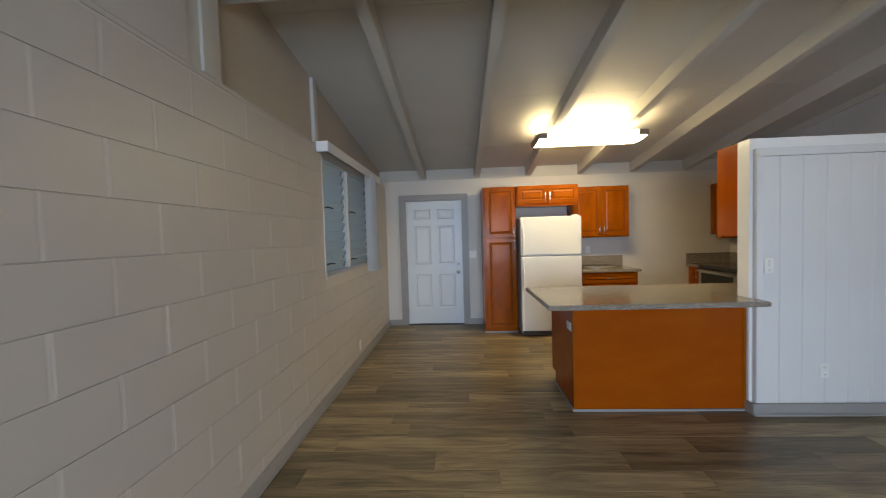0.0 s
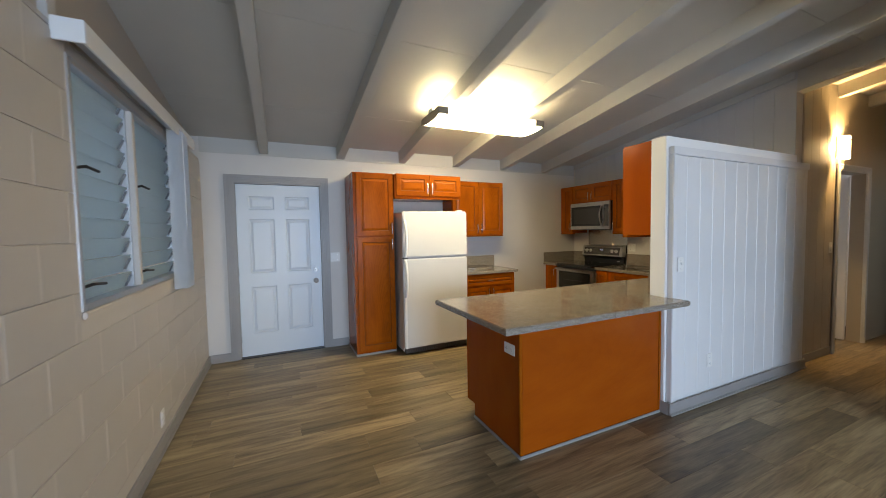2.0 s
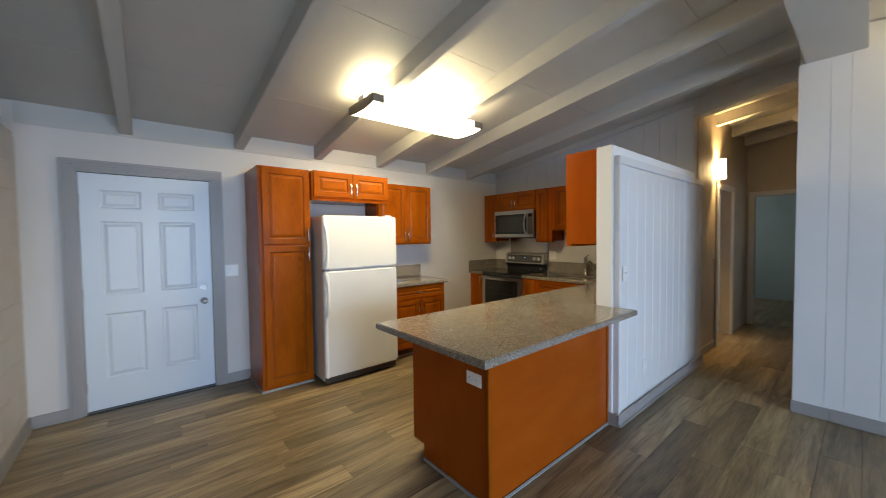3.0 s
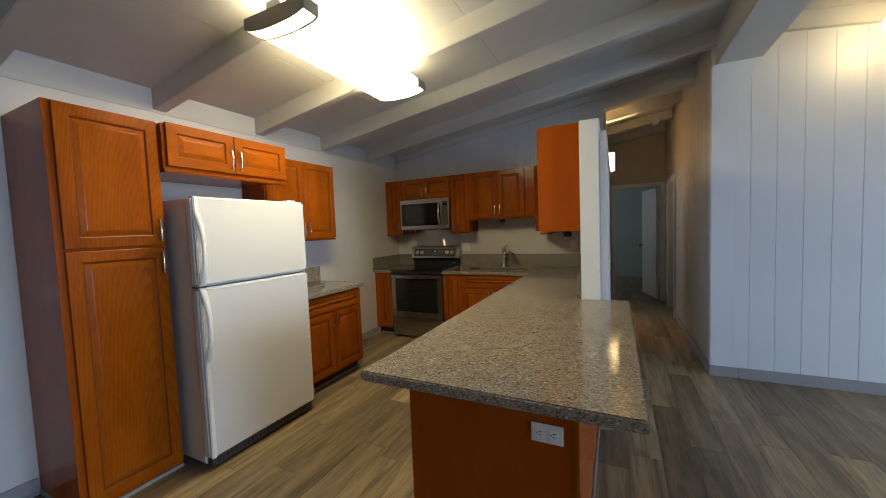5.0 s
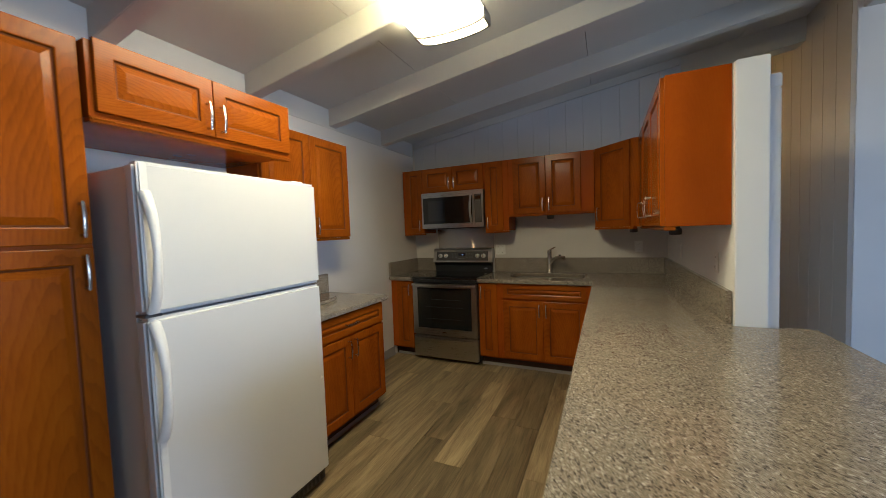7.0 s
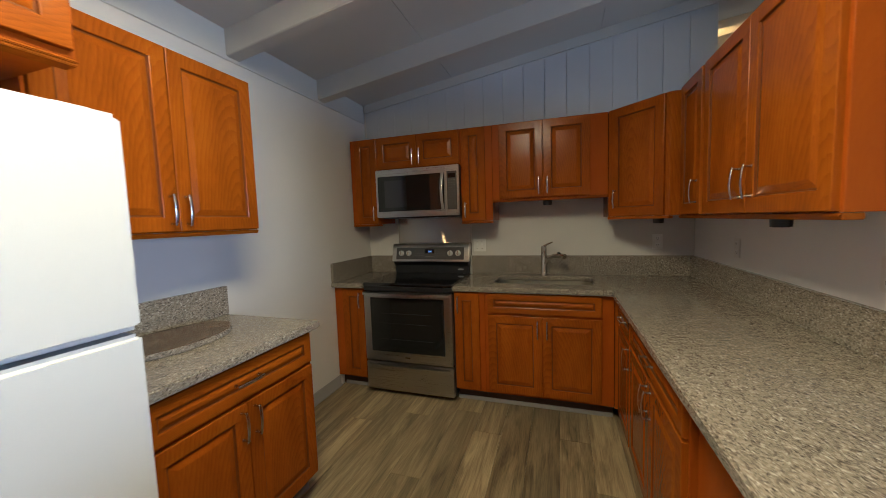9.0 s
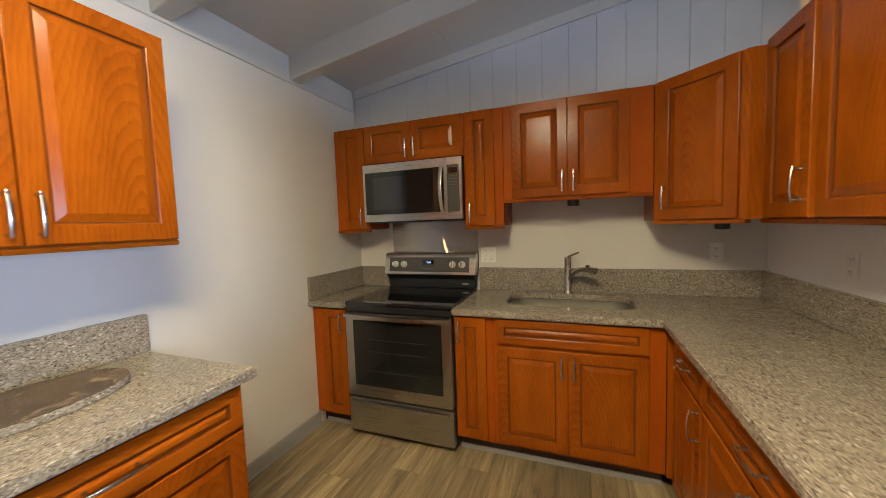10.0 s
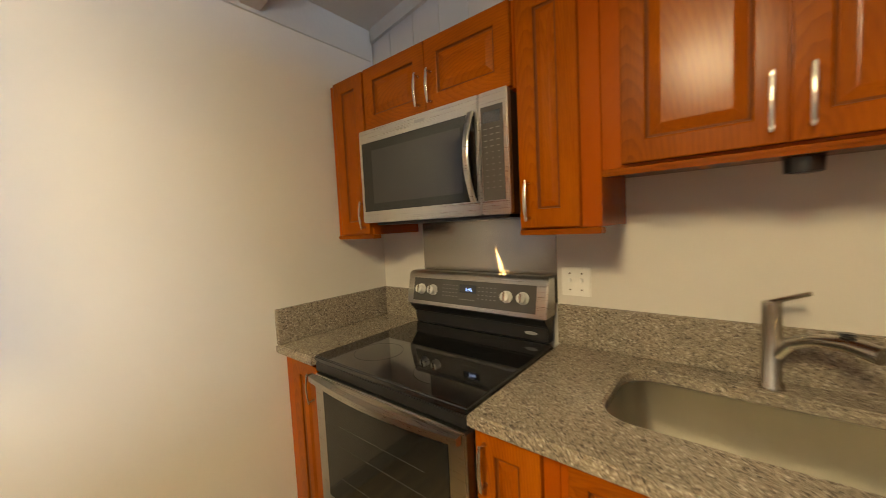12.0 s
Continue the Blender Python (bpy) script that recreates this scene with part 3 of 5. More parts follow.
for z in (0.22, 1.02, 1.82):
    part("hinge", boxes((D0 - 0.012, D0 + 0.004, NORTH_Y + 0.014, NORTH_Y + 0.034, z - 0.045, z + 0.045), bevel=0.003), GREY, door)

# louvre window in the west wall
win = thing("window_1", (-1.15, (W0 + W1) / 2, WZ0), "two-part frosted glass louvre window in a pale frame", "window", kind="structure")
WX = -1.045
part("window_frame", boxes((WX - 0.05, WX + 0.05, W0, W0 + 0.03, WZ0, WZ1), (WX - 0.05, WX + 0.05, W1 - 0.03, W1, WZ0, WZ1), (WX - 0.05, WX + 0.05, W0 + 0.03, W1 - 0.03, WZ0, WZ0 + 0.03), (WX - 0.05, WX + 0.05, W0 + 0.03, W1 - 0.03, WZ1 - 0.03, WZ1), bevel=0.003), ALU, win)
WM = 3.81
part("mullion", boxes((WX - 0.05, WX + 0.055, WM - 0.022, WM + 0.022, WZ0 + 0.03, WZ1 - 0.03), bevel=0.004), MORTAR, win, "cream painted mullion")
part("window_sill", boxes((-0.998, WEST_X + 0.018, W0 - 0.005, W1 + 0.005, WZ0 - 0.03, WZ0), bevel=0.005), MORTAR, win, "cream painted sill")
for a, b in ((W0 + 0.03, WM - 0.022), (WM + 0.022, W1 - 0.03)):
    for y in (a + 0.012, b - 0.012):
        part("louvre_track", boxes((WX - 0.02, WX + 0.028, y - 0.011, y + 0.011, WZ0 + 0.03, WZ1 - 0.03), bevel=0.003), ALU, win)
    n = 11
    for k in range(n):
        z = WZ0 + 0.07 + k * (WZ1 - WZ0 - 0.11) / (n - 1)
        tilt = Matrix.Translation((WX, 0, z)) @ Matrix.Rotation(radians(24), 4, "Y")
        blade = part("louvre_blade", boxes((-0.003, 0.003, a + 0.026, b - 0.026, -0.054, 0.054), m=tilt, bevel=0.0012, segments=1), FROST, win)
        for y in (a + 0.030, b - 0.030):
            part("louvre_clip", boxes((-0.012, 0.012, y - 0.010, y + 0.010, -0.035, 0.035), m=tilt, bevel=0.003, segments=1), CLIP, win)
    for z in (WZ0 + 0.10, WZ0 + 0.62):
        bm = bmesh.new()
        tube(bm, [(WX + 0.03, a + 0.02, z), (WX + 0.06, a + 0.05, z + 0.012), (WX + 0.07, a + 0.14, z + 0.004)], 0.007)
        part("crank_lever", bm, BLACK, win, "black crank lever", smooth=True)
structure("backdrop", boxes((-9.0, -8.9, -6, 16, -0.13, 7)), GREEN, "plain pale wall outside the louvres")

# vertical blind: head box and drawn-back vanes
blind = thing("vertical_blind", (-0.95, 4.2, 2.2), "white vertical blind drawn to one side under a box valance", "blind")
part("valance", boxes((WEST_X - 0.004, WEST_X + 0.10, 3.02, 3.034, 2.225, 2.315), (WEST_X + 0.088, WEST_X + 0.10, 3.034, 5.0, 2.225, 2.315), (WEST_X - 0.004, WEST_X + 0.088, 3.034, 5.0, 2.302, 2.315), bevel=0.002), WHITE, blind)
part("track", boxes((WEST_X + 0.025, WEST_X + 0.06, 3.06, 4.98, 2.262, 2.301), bevel=0.003), ALU, blind)
for k in range(7):
    y = 4.46 + 0.037 * k
    bm = bmesh.new()
    turn = Matrix.Translation((WEST_X + 0.065, y, 0)) @ Matrix.Rotation(radians(3 + 4 * (k % 3)), 4, "Z")
    us = [-0.044 + 0.011 * i for i in range(9)]
    lo = [bm.verts.new(turn @ Vector((u, 0.010 * (1 - (u / 0.044) ** 2), 1.04))) for u in us]
    hi = [bm.verts.new(turn @ Vector((u, 0.010 * (1 - (u / 0.044) ** 2), 2.27))) for u in us]
    for i in range(8):
        bm.faces.new((lo[i], lo[i + 1], hi[i + 1], hi[i]))
    bmesh.ops.solidify(bm, geom=bm.faces[:], thickness=0.0015)
    part("vane", bm, BLIND, blind, smooth=True)


bm = bmesh.new()
tube(bm, [(WEST_X + 0.115, 4.47, 2.24), (WEST_X + 0.118, 4.47, 1.9), (WEST_X + 0.118, 4.472, 1.52)], 0.004, 8, up=Vector((0, 1, 0)))
part("wand", bm, WHITE, blind, "thin white tilt wand", smooth=True)

# ---- kitchen cabinets ----
def grain_for(m, upright):
    if upright:
        return WOOD_Z
    return WOOD_X if abs(m.col[0][0]) > 0.7 else WOOD_Y


def front(cab, name, m, u0, u1, z0, z1, depth, handle="", frame_w=0.058):
    """A raised-panel door or drawer front on a cabinet's face, with a bow handle."""
    t = 0.020
    fw = min(frame_w, (u1 - u0) * 0.30, (z1 - z0) * 0.30)
    bm = bmesh.new()
    d = depth
    slope = min(0.024, (u1 - u0 - 2 * fw) * 0.2, (z1 - z0 - 2 * fw) * 0.2)
    ring_panel(bm, m, u0, u1, z0, z1, [(0.0, d), (0.0, d + t - 0.003), (0.001, d + t - 0.001), (0.003, d + t), (fw - 0.002, d + t), (fw + 0.002, d + t - 0.002), (fw + 0.004, d + t - 0.008), (fw + 0.010, d + t - 0.009), (fw + 0.010 + slope, d + t - 0.0015), (fw + 0.013 + slope, d + t - 0.001)], (5, 6))
    ob = part(name, bm, grain_for(m, name == "door" and (z1 - z0) > (u1 - u0) * 0.8), cab, second=GLAZE)
    if handle:
        length, post = 0.112, 0.026
        f = d + t
        if handle in ("top", "mid"):
            c = (u0 + u1) / 2
            z = (z0 + z1) / 2
            ends = ((c - length / 2, z), (c + length / 2, z))
        else:
            inset, rise = (0.045, 0.120) if handle[2:] == "h" else (0.030, 0.088)
            u = u0 + inset if handle[0] == "l" else u1 - inset
            zc = z0 + rise if handle[1] == "b" else z1 - rise
            ends = ((u, zc - length / 2), (u, zc + length / 2))
        (ua, za), (ub, zb) = ends
        bm = bmesh.new()
        pts = []
        for k in range(9):
            s = k / 8
            pts.append(m @ Vector((ua + (ub - ua) * (s * 1.16 - 0.08), f + post + 0.008 * math.sin(math.pi * s), za + (zb - za) * (s * 1.16 - 0.08))))
        tube(bm, pts, [0.0022, 0.0028, 0.0032, 0.0034, 0.0034, 0.0034, 0.0032, 0.0028, 0.0022], 12, flat=1.9, up=Vector(m.col[1][:3]))
        for u, z in ends:
            tube(bm, [m @ Vector((u, f - 0.001, z)), m @ Vector((u, f + post * 0.5, z)), m @ Vector((u, f + post + 0.004, z))], [0.0065, 0.0042, 0.005], 8)
        part("handle", bm, NICKEL, ob, "brushed nickel bow handle", smooth=True)
    return ob


def cabinet(name, m, w, depth, z0, z1, fronts, label, group, toe=0.0, rail=False, end=""):
    """A framed box with overlay fronts. fronts: (name, u0, u1, z0, z1, handle)."""
    centre = m @ Vector((w / 2, depth / 2, z0 if not toe else 0))
    ob = thing(name, centre, label, "cabinet", group)
    if name == "sink_base_cabinet":
        for piece_name, q in (("side_panel", (0, 0.018, 0, depth - 0.018, z0, z1)), ("side_panel", (w - 0.018, w, 0, depth - 0.018, z0, z1)), ("face_frame", (0, w, depth - 0.0175, depth, z0, z1)), ("bottom_panel", (0.018, w - 0.018, 0, depth - 0.018, z0, z0 + 0.018))):
            part(piece_name, boxes(q, m=m, bevel=0.0015, segments=1), VENEER, ob)
        part("corner_filler", boxes((3.803, 3.86, 3.603, 3.6285, z0, z1)), WOOD_Z, ob)
    else:
        part("body", boxes((0, w, 0, depth, z0, z1), m=m, bevel=0.0015, segments=1), VENEER, ob)
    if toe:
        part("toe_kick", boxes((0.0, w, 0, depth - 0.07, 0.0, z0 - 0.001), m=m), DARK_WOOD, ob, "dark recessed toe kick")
    if rail:
        part("light_rail", boxes((0, w, depth - 0.045, depth + 0.006, z0 - 0.020, z0 - 0.001), (0, w, depth - 0.040, depth + 0.012, z0 - 0.012, z0 - 0.007), m=m, bevel=0.003), grain_for(m, False), ob)
    for f in fronts:
        front(ob, f[0], m, *f[1:5], depth, f[5] if len(f) > 5 else "")
    return ob


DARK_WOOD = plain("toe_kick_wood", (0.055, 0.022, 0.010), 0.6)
UP0, UP1, CT = 1.392, 2.145, 0.914
KB = 0.872

# north run: pantry, over-fridge cabinet, wall cabinet, base cabinet
NB = NORTH_Y - 0.004
cabinet("pantry_cabinet", NORTH(0.553, NB), 0.480, 0.535, 0.022, 2.155, [("door", 0.030, 0.474, 0.055, 1.398, "rt"), ("door", 0.030, 0.474, 1.412, 2.145, "rb")], "tall reddish oak pantry cabinet with two raised-panel doors", "north cabinets", toe=0.0)
structure("pantry_plinth", boxes((0.543, 1.033, 5.25, NB, 0.0, 0.021), bevel=0.004), GREY, "grey shoe trim under the pantry")
cabinet("fridge_cabinet", NORTH(1.035, NB), 0.890, 0.58, 1.872, 2.145, [("door", 0.018, 0.442, 1.89, 2.152, "rb"), ("door", 0.446, 0.878, 1.89, 2.152, "lb")], "short reddish oak cabinet above the refrigerator", "north cabinets", rail=True)
cabinet("wall_cabinet", NORTH(1.93, NB), 0.838, 0.295, UP0, UP1, [("door", 0.01, 0.418, UP0 + 0.004, UP1 - 0.004, "rb"), ("door", 0.422, 0.83, UP0 + 0.004, UP1 - 0.004, "lb")], "reddish oak wall cabinet with two raised-panel doors", "north cabinets", rail=True)
cabinet("base_cabinet", NORTH(1.93, NB), 0.815, 0.60, 0.105, KB, [("drawer_front", 0.03, 0.80, 0.715, 0.862, "mid"), ("door", 0.03, 0.405, 0.125, 0.70, "rt"), ("door", 0.41, 0.80, 0.125, 0.70, "lt")], "reddish oak base cabinet with one drawer and two doors", "north cabinets", toe=0.1)

# east run: range side cabinets, sink base
EB = EAST_X - 0.004
ED = 0.635
cabinet("base_cabinet", EAST(EB, NORTH_Y - 0.004), 0.292, ED, 0.105, KB, [("door", 0.085, 0.285, 0.12, 0.862, "rt")], "narrow reddish oak base cabinet beside the range", "east cabinets", toe=0.1)
cabinet("base_cabinet", EAST(EB, 4.738), 0.235, ED, 0.105, KB, [("door", 0.008, 0.195, 0.12, 0.862, "lt")], "narrow reddish oak base cabinet between range and sink", "east cabinets", toe=0.1)
SY = 4.502
cabinet("sink_base_cabinet", EAST(EB, SY), 0.872, ED, 0.105, KB, [("drawer_front", 0.025, 0.795, 0.722, 0.862), ("door", 0.025, 0.408, 0.125, 0.705, "rt"), ("door", 0.412, 0.795, 0.125, 0.705, "lt")], "reddish oak sink base cabinet with two doors", "east cabinets", toe=0.1)
# wall cabinets over the range and the sink
UD = 0.31
cabinet("wall_cabinet", EAST(EB, NORTH_Y - 0.02), 0.274, UD, UP0, UP1, [("door", 0.05, 0.268, UP0 + 0.004, UP1 - 0.004, "rb")], "narrow reddish oak wall cabinet beside the microwave", "east cabinets", rail=True)
cabinet("wall_cabinet", EAST(EB, 5.504), 0.757, UD, 1.862, UP1, [("door", 0.006, 0.376, 1.868, UP1 - 0.004, "rb"), ("door", 0.380, 0.750, 1.868, UP1 - 0.004, "lb")], "short reddish oak cabinet above the microwave", "east cabinets")
cabinet("wall_cabinet", EAST(EB, 4.745), 0.262, UD, UP0, UP1, [("door", 0.012, 0.205, UP0 + 0.004, UP1 - 0.004, "lb")], "narrow tall reddish oak wall cabinet beside the microwave", "east cabinets", rail=True)
cabinet("wall_cabinet", EAST(EB, 4.481), 0.846, UD, 1.555, UP1, [("door", 0.055, 0.388, 1.562, UP1 - 0.004, "rb"), ("door", 0.392, 0.725, 1.562, UP1 - 0.004, "lb")], "raised reddish oak wall cabinet over the sink", "east cabinets", rail=True)

# diagonal corner wall cabinet
A, B = Vector((4.146, 3.632)), Vector((3.836, 3.319))
corner = thing("corner_wall_cabinet", (4.2, 3.2, UP0), "diagonal reddish oak corner wall cabinet with one door", "cabinet", "east cabinets")
bm = bmesh.new()
plan = [(EB, 2.994), (EB, 3.632), tuple(A), tuple(B), (3.836, 2.994)]
lo = [bm.verts.new((*p, UP0)) for p in plan]
hi = [bm.verts.new((*p, UP1)) for p in plan]
bm.faces.new(lo), bm.faces.new(hi)
for k in range(5):
    bm.faces.new((lo[k], lo[(k + 1) % 5], hi[(k + 1) % 5], hi[k]))
part("body", bm, WOOD_Z, corner)
right = (B - A).normalized()
out = Vector((right.y, -right.x))
if out.x > 0:
    out = -out
DM = facing(tuple(A), tuple(right), tuple(out))
DW = (B - A).length
front(corner, "door", DM, 0.03, DW - 0.03, UP0 + 0.004, UP1 - 0.004, 0.0, "lbh")
part("light_rail", boxes((0, DW, -0.04, 0.010, UP0 - 0.02, UP0 - 0.001), m=DM, bevel=0.003), WOOD_X, corner)

# partition run: wall cabinets, base cabinets, peninsula
PB = 2.994
UP_D = 0.27
cabinet("wall_cabinet", SOUTH(3.834, PB), 0.404, UP_D, UP0, UP1, [("door", 0.056, 0.376, UP0 + 0.004, UP1 - 0.004, "rbh")], "reddish oak wall cabinet on the partition", "partition cabinets", rail=True)
cabinet("wall_cabinet", SOUTH(3.428, PB), 0.934, UP_D, UP0, UP1, [("door", 0.010, 0.448, UP0 + 0.004, UP1 - 0.004, "rbh"), ("door", 0.452, 0.918, UP0 + 0.004, UP1 - 0.004, "lbh")], "wide reddish oak wall cabinet with two doors on the partition", "partition cabinets", rail=True)
PD = 0.606
cabinet("base_cabinet", SOUTH(3.80, PB), 0.46, PD, 0.105, KB, [("drawer_front", 0.07, 0.45, 0.715, 0.862, "mid"), ("door", 0.07, 0.45, 0.125, 0.70, "rt")], "reddish oak base cabinet with drawer and door", "partition cabinets", toe=0.1)
cabinet("base_cabinet", SOUTH(3.338, PB), 0.86, PD, 0.105, KB, [("drawer_front", 0.01, 0.85, 0.715, 0.862, "mid"), ("door", 0.01, 0.428, 0.125, 0.70, "rt"), ("door", 0.432, 0.85, 0.125, 0.70, "lt")], "wide reddish oak base cabinet with drawer and two doors", "partition cabinets", toe=0.1)
pen = thing("peninsula_cabinet", (1.8, 3.2, 0), "reddish oak peninsula base with plain veneer back and end", "cabinet", "partition cabinets")
part("body", boxes((1.13, 2.455, 2.905, 3.585, 0.105, KB)), VENEER, pen)
part("plinth", boxes((1.13, 2.455, 2.905, 3.47, 0.0, 0.104)), VENEER, pen)
part("back_panel", boxes((1.128, 2.456, 2.893, 2.9045, 0.018, KB - 0.001), bevel=0.002), VENEER_X, pen, "smooth reddish veneer back panel")
part("end_panel", boxes((1.112, 1.129, 2.906, 3.588, 0.105, KB - 0.001), (1.112, 1.129, 2.906, 3.472, 0.018, 0.105)), VENEER, pen, "smooth reddish veneer end panel")
part("corner_strip", boxes((1.106, 1.1275, 2.889, 2.9055, 0.018, KB - 0.001), bevel=0.003), WOOD_Z, pen)
part("end_strip", boxes((2.432, 2.4565, 2.887, 2.8925, 0.018, KB - 0.001), bevel=0.002), WOOD_Z, pen)
structure("shoe_trim", boxes((1.096, 2.444, 2.878, 2.8925, 0.0, 0.02), (1.096, 1.111, 2.8925, 3.47, 0.0, 0.02), bevel=0.005), GREY, "pale grey shoe trim round the peninsula")

# ---- worktops ----
EDGE = CT - 0.040


def slab_outline(points, z0, z1, hole=None, bevel=0.006):
    """A flat slab with a plan outline and, where given, a rounded hole."""
    bm = bmesh.new()
    outer = [bm.verts.new((x, y, z1)) for x, y in points]
    edges = [bm.edges.new((outer[k], outer[(k + 1) % len(outer)])) for k in range(len(outer))]
    if hole:
        inner = [bm.verts.new((x, y, z1)) for x, y in hole]
        edges += [bm.edges.new((inner[k], inner[(k + 1) % len(inner)])) for k in range(len(inner))]
    bmesh.ops.triangle_fill(bm, use_beauty=True, edges=edges)
    flat = bm.faces[:]
    made = bmesh.ops.extrude_face_region(bm, geom=flat)
    bmesh.ops.translate(bm, verts=[g for g in made["geom"] if isinstance(g, bmesh.types.BMVert)], vec=(0, 0, z0 - z1))
    bmesh.ops.recalc_face_normals(bm, faces=bm.faces[:])
    if bevel:
        sharp = [e for e in bm.edges if len(e.link_faces) == 2 and e.calc_face_angle(0) > 1.0 and abs(e.verts[0].co.z - e.verts[1].co.z) < 1e-5]
        bmesh.ops.bevel(bm, geom=sharp, offset=bevel, segments=3, affect="EDGES", clamp_overlap=True)
    return bm


def rounded(x0, x1, y0, y1, r, n=7):
    pts = []
    for cx, cy, a0 in ((x1 - r, y1 - r, 0), (x0 + r, y1 - r, 90), (x0 + r, y0 + r, 180), (x1 - r, y0 + r, 270)):
        pts += [(cx + r * math.cos(radians(a0 + 90 * k / n)), cy + r * math.sin(radians(a0 + 90 * k / n))) for k in range(n + 1)]
    return pts


SINK = (3.965, 4.33, 3.735, 4.46)
top = thing("worktop", (2.6, 3.3, EDGE), "speckled beige granite worktop with peninsula overhang", "worktop")
part("slab", slab_outline([(0.87, 2.69), (2.482, 2.69), (2.482, PF - 0.012), (PX0 - 0.022, PF - 0.012), (PX0 - 0.022, PB), (EAST_X - 0.001, PB), (EAST_X - 0.001, 4.738), (3.778, 4.738), (3.778, 3.652), (0.87, 3.652)], EDGE, CT, rounded(*SINK, 0.09)), GRANITE, top, smooth=True)
part("backsplash", boxes((EAST_X - 0.028, EAST_X - 0.001, PB + 0.027, 4.738, CT, 1.075), bevel=0.003), GRANITE, top)
part("side_splash", boxes((PX0 + 0.002, EAST_X - 0.001, PB - 0.001, PB + 0.026, CT, 1.075), bevel=0.003), GRANITE, top)
left = thing("worktop", (4.1, 5.65, EDGE), "small speckled granite worktop beside the range", "worktop")
part("slab", slab_outline([(3.778, 5.506), (EAST_X - 0.001, 5.506), (EAST_X - 0.001, NORTH_Y - 0.001), (3.778, NORTH_Y - 0.001)], EDGE, CT), GRANITE, left, smooth=True)
part("backsplash", boxes((EAST_X - 0.028, EAST_X - 0.001, 5.506, NORTH_Y - 0.026, CT, 1.075), bevel=0.003), GRANITE, left)
part("side_splash", boxes((3.782, EAST_X - 0.001, NORTH_Y - 0.025, NORTH_Y - 0.001, CT, 1.075), bevel=0.003), GRANITE, left)
small = thing("worktop", (2.3, 5.45, EDGE), "speckled granite worktop beside the refrigerator", "worktop")
part("slab", slab_outline([(1.915, 5.155), (2.782, 5.155), (2.782, NORTH_Y - 0.001), (1.915, NORTH_Y - 0.001)], EDGE, CT), GRANITE, small, smooth=True)
part("backsplash", boxes((1.915, 2.79, NORTH_Y - 0.027, NORTH_Y - 0.001, CT, 1.075), bevel=0.003), GRANITE, small)

# oval stone slab cut from the sink opening, left on the small worktop
m, nodes, links, bsdf = material("brown_marble")
veins = add(nodes, "ShaderNodeTexNoise", Scale=9.0, Detail=7.0, Distortion=1.4)
links.new(coords(nodes, links, (1, 1, 1)), veins.inputs["Vector"])
links.new(ramp(nodes, links, veins.outputs["Fac"], [(0.3, (0.022, 0.014, 0.009)), (0.5, (0.085, 0.052, 0.030)), (0.7, (0.20, 0.14, 0.09))]).outputs["Color"], bsdf.inputs["Base Color"])
bsdf.inputs["Roughness"].default_value = 0.15
board = thing("stone_board", (2.33, 5.56, CT), "oval brown marble board with a pale rim on the worktop", "board")
oval = lambda s: [(2.33 + 0.26 * s * math.cos(radians(a)), 5.565 + 0.165 * s * math.sin(radians(a))) for a in range(0, 360, 10)]
part("rim", slab_outline(oval(1.0), CT + 0.0005, CT + 0.024, bevel=0.003), GRANITE, board, smooth=True)
part("top", slab_outline(oval(0.985), CT + 0.0245, CT + 0.027, bevel=0.0), m, board, "polished brown marble")

# ---- sink and tap ----
sink = thing("sink", (4.12, 4.1, 0.70), "undermounted satin steel sink with rounded corners", "sink")
bm = bmesh.new()
x0, x1, y0, y1 = SINK
loops = []
for grow, z, r in ((0.004, EDGE - 0.001, 0.094), (0.004, EDGE - 0.004, 0.094), (-0.004, 0.76, 0.088), (-0.02, 0.715, 0.08), (-0.05, 0.700, 0.06), (-0.12, 0.697, 0.03)):
    loops.append([bm.verts.new((x, y, z)) for x, y in rounded(x0 - grow, x1 + grow, y0 - grow, y1 + grow, r)])
for a, b in zip(loops, loops[1:]):
    for k in range(len(a)):
        bm.faces.new((a[k], a[(k + 1) % len(a)], b[(k + 1) % len(b)], b[k]))
bm.faces.new(loops[-1])
part("basin", bm, SATIN, sink, smooth=True)
bm = bmesh.new()
disc(bm, (4.12, 4.1, 0.6975), (0, 0, 1), 0.045, 0.003)
part("drain", bm, NICKEL, sink, smooth=True)

tap = thing("faucet", (4.37, 4.10, CT), "brushed nickel single-lever pull-out kitchen faucet", "faucet")
TX, TY = 4.372, 4.10
bm = bmesh.new()
tube(bm, [(TX, TY, CT), (TX, TY, CT + 0.012), (TX, TY, CT + 0.02), (TX, TY, CT + 0.21), (TX, TY, CT + 0.215), (TX, TY, CT + 0.245), (TX, TY, CT + 0.25)], [0.029, 0.028, 0.0235, 0.0225, 0.0235, 0.0235, 0.016], 20, up=Vector((1, 0.2, 0)))
part("body", bm, NICKEL, tap, smooth=True)
bm = bmesh.new()
tube(bm, [(TX - 0.01, TY - 0.01, CT + 0.10), (TX - 0.035, TY - 0.035, CT + 0.145), (TX - 0.075, TY - 0.075, CT + 0.172), (TX - 0.125, TY - 0.125, CT + 0.182), (TX - 0.165, TY - 0.165, CT + 0.176)], [0.015, 0.0165, 0.0165, 0.020, 0.021], 14)
part("spout", bm, NICKEL, tap, smooth=True)
bm = bmesh.new()
tube(bm, [(TX, TY, CT + 0.245), (TX - 0.02, TY - 0.025, CT + 0.262), (TX - 0.05, TY - 0.07, CT + 0.285)], [0.010, 0.007, 0.006], 10)
part("lever", bm, NICKEL, tap, smooth=True)
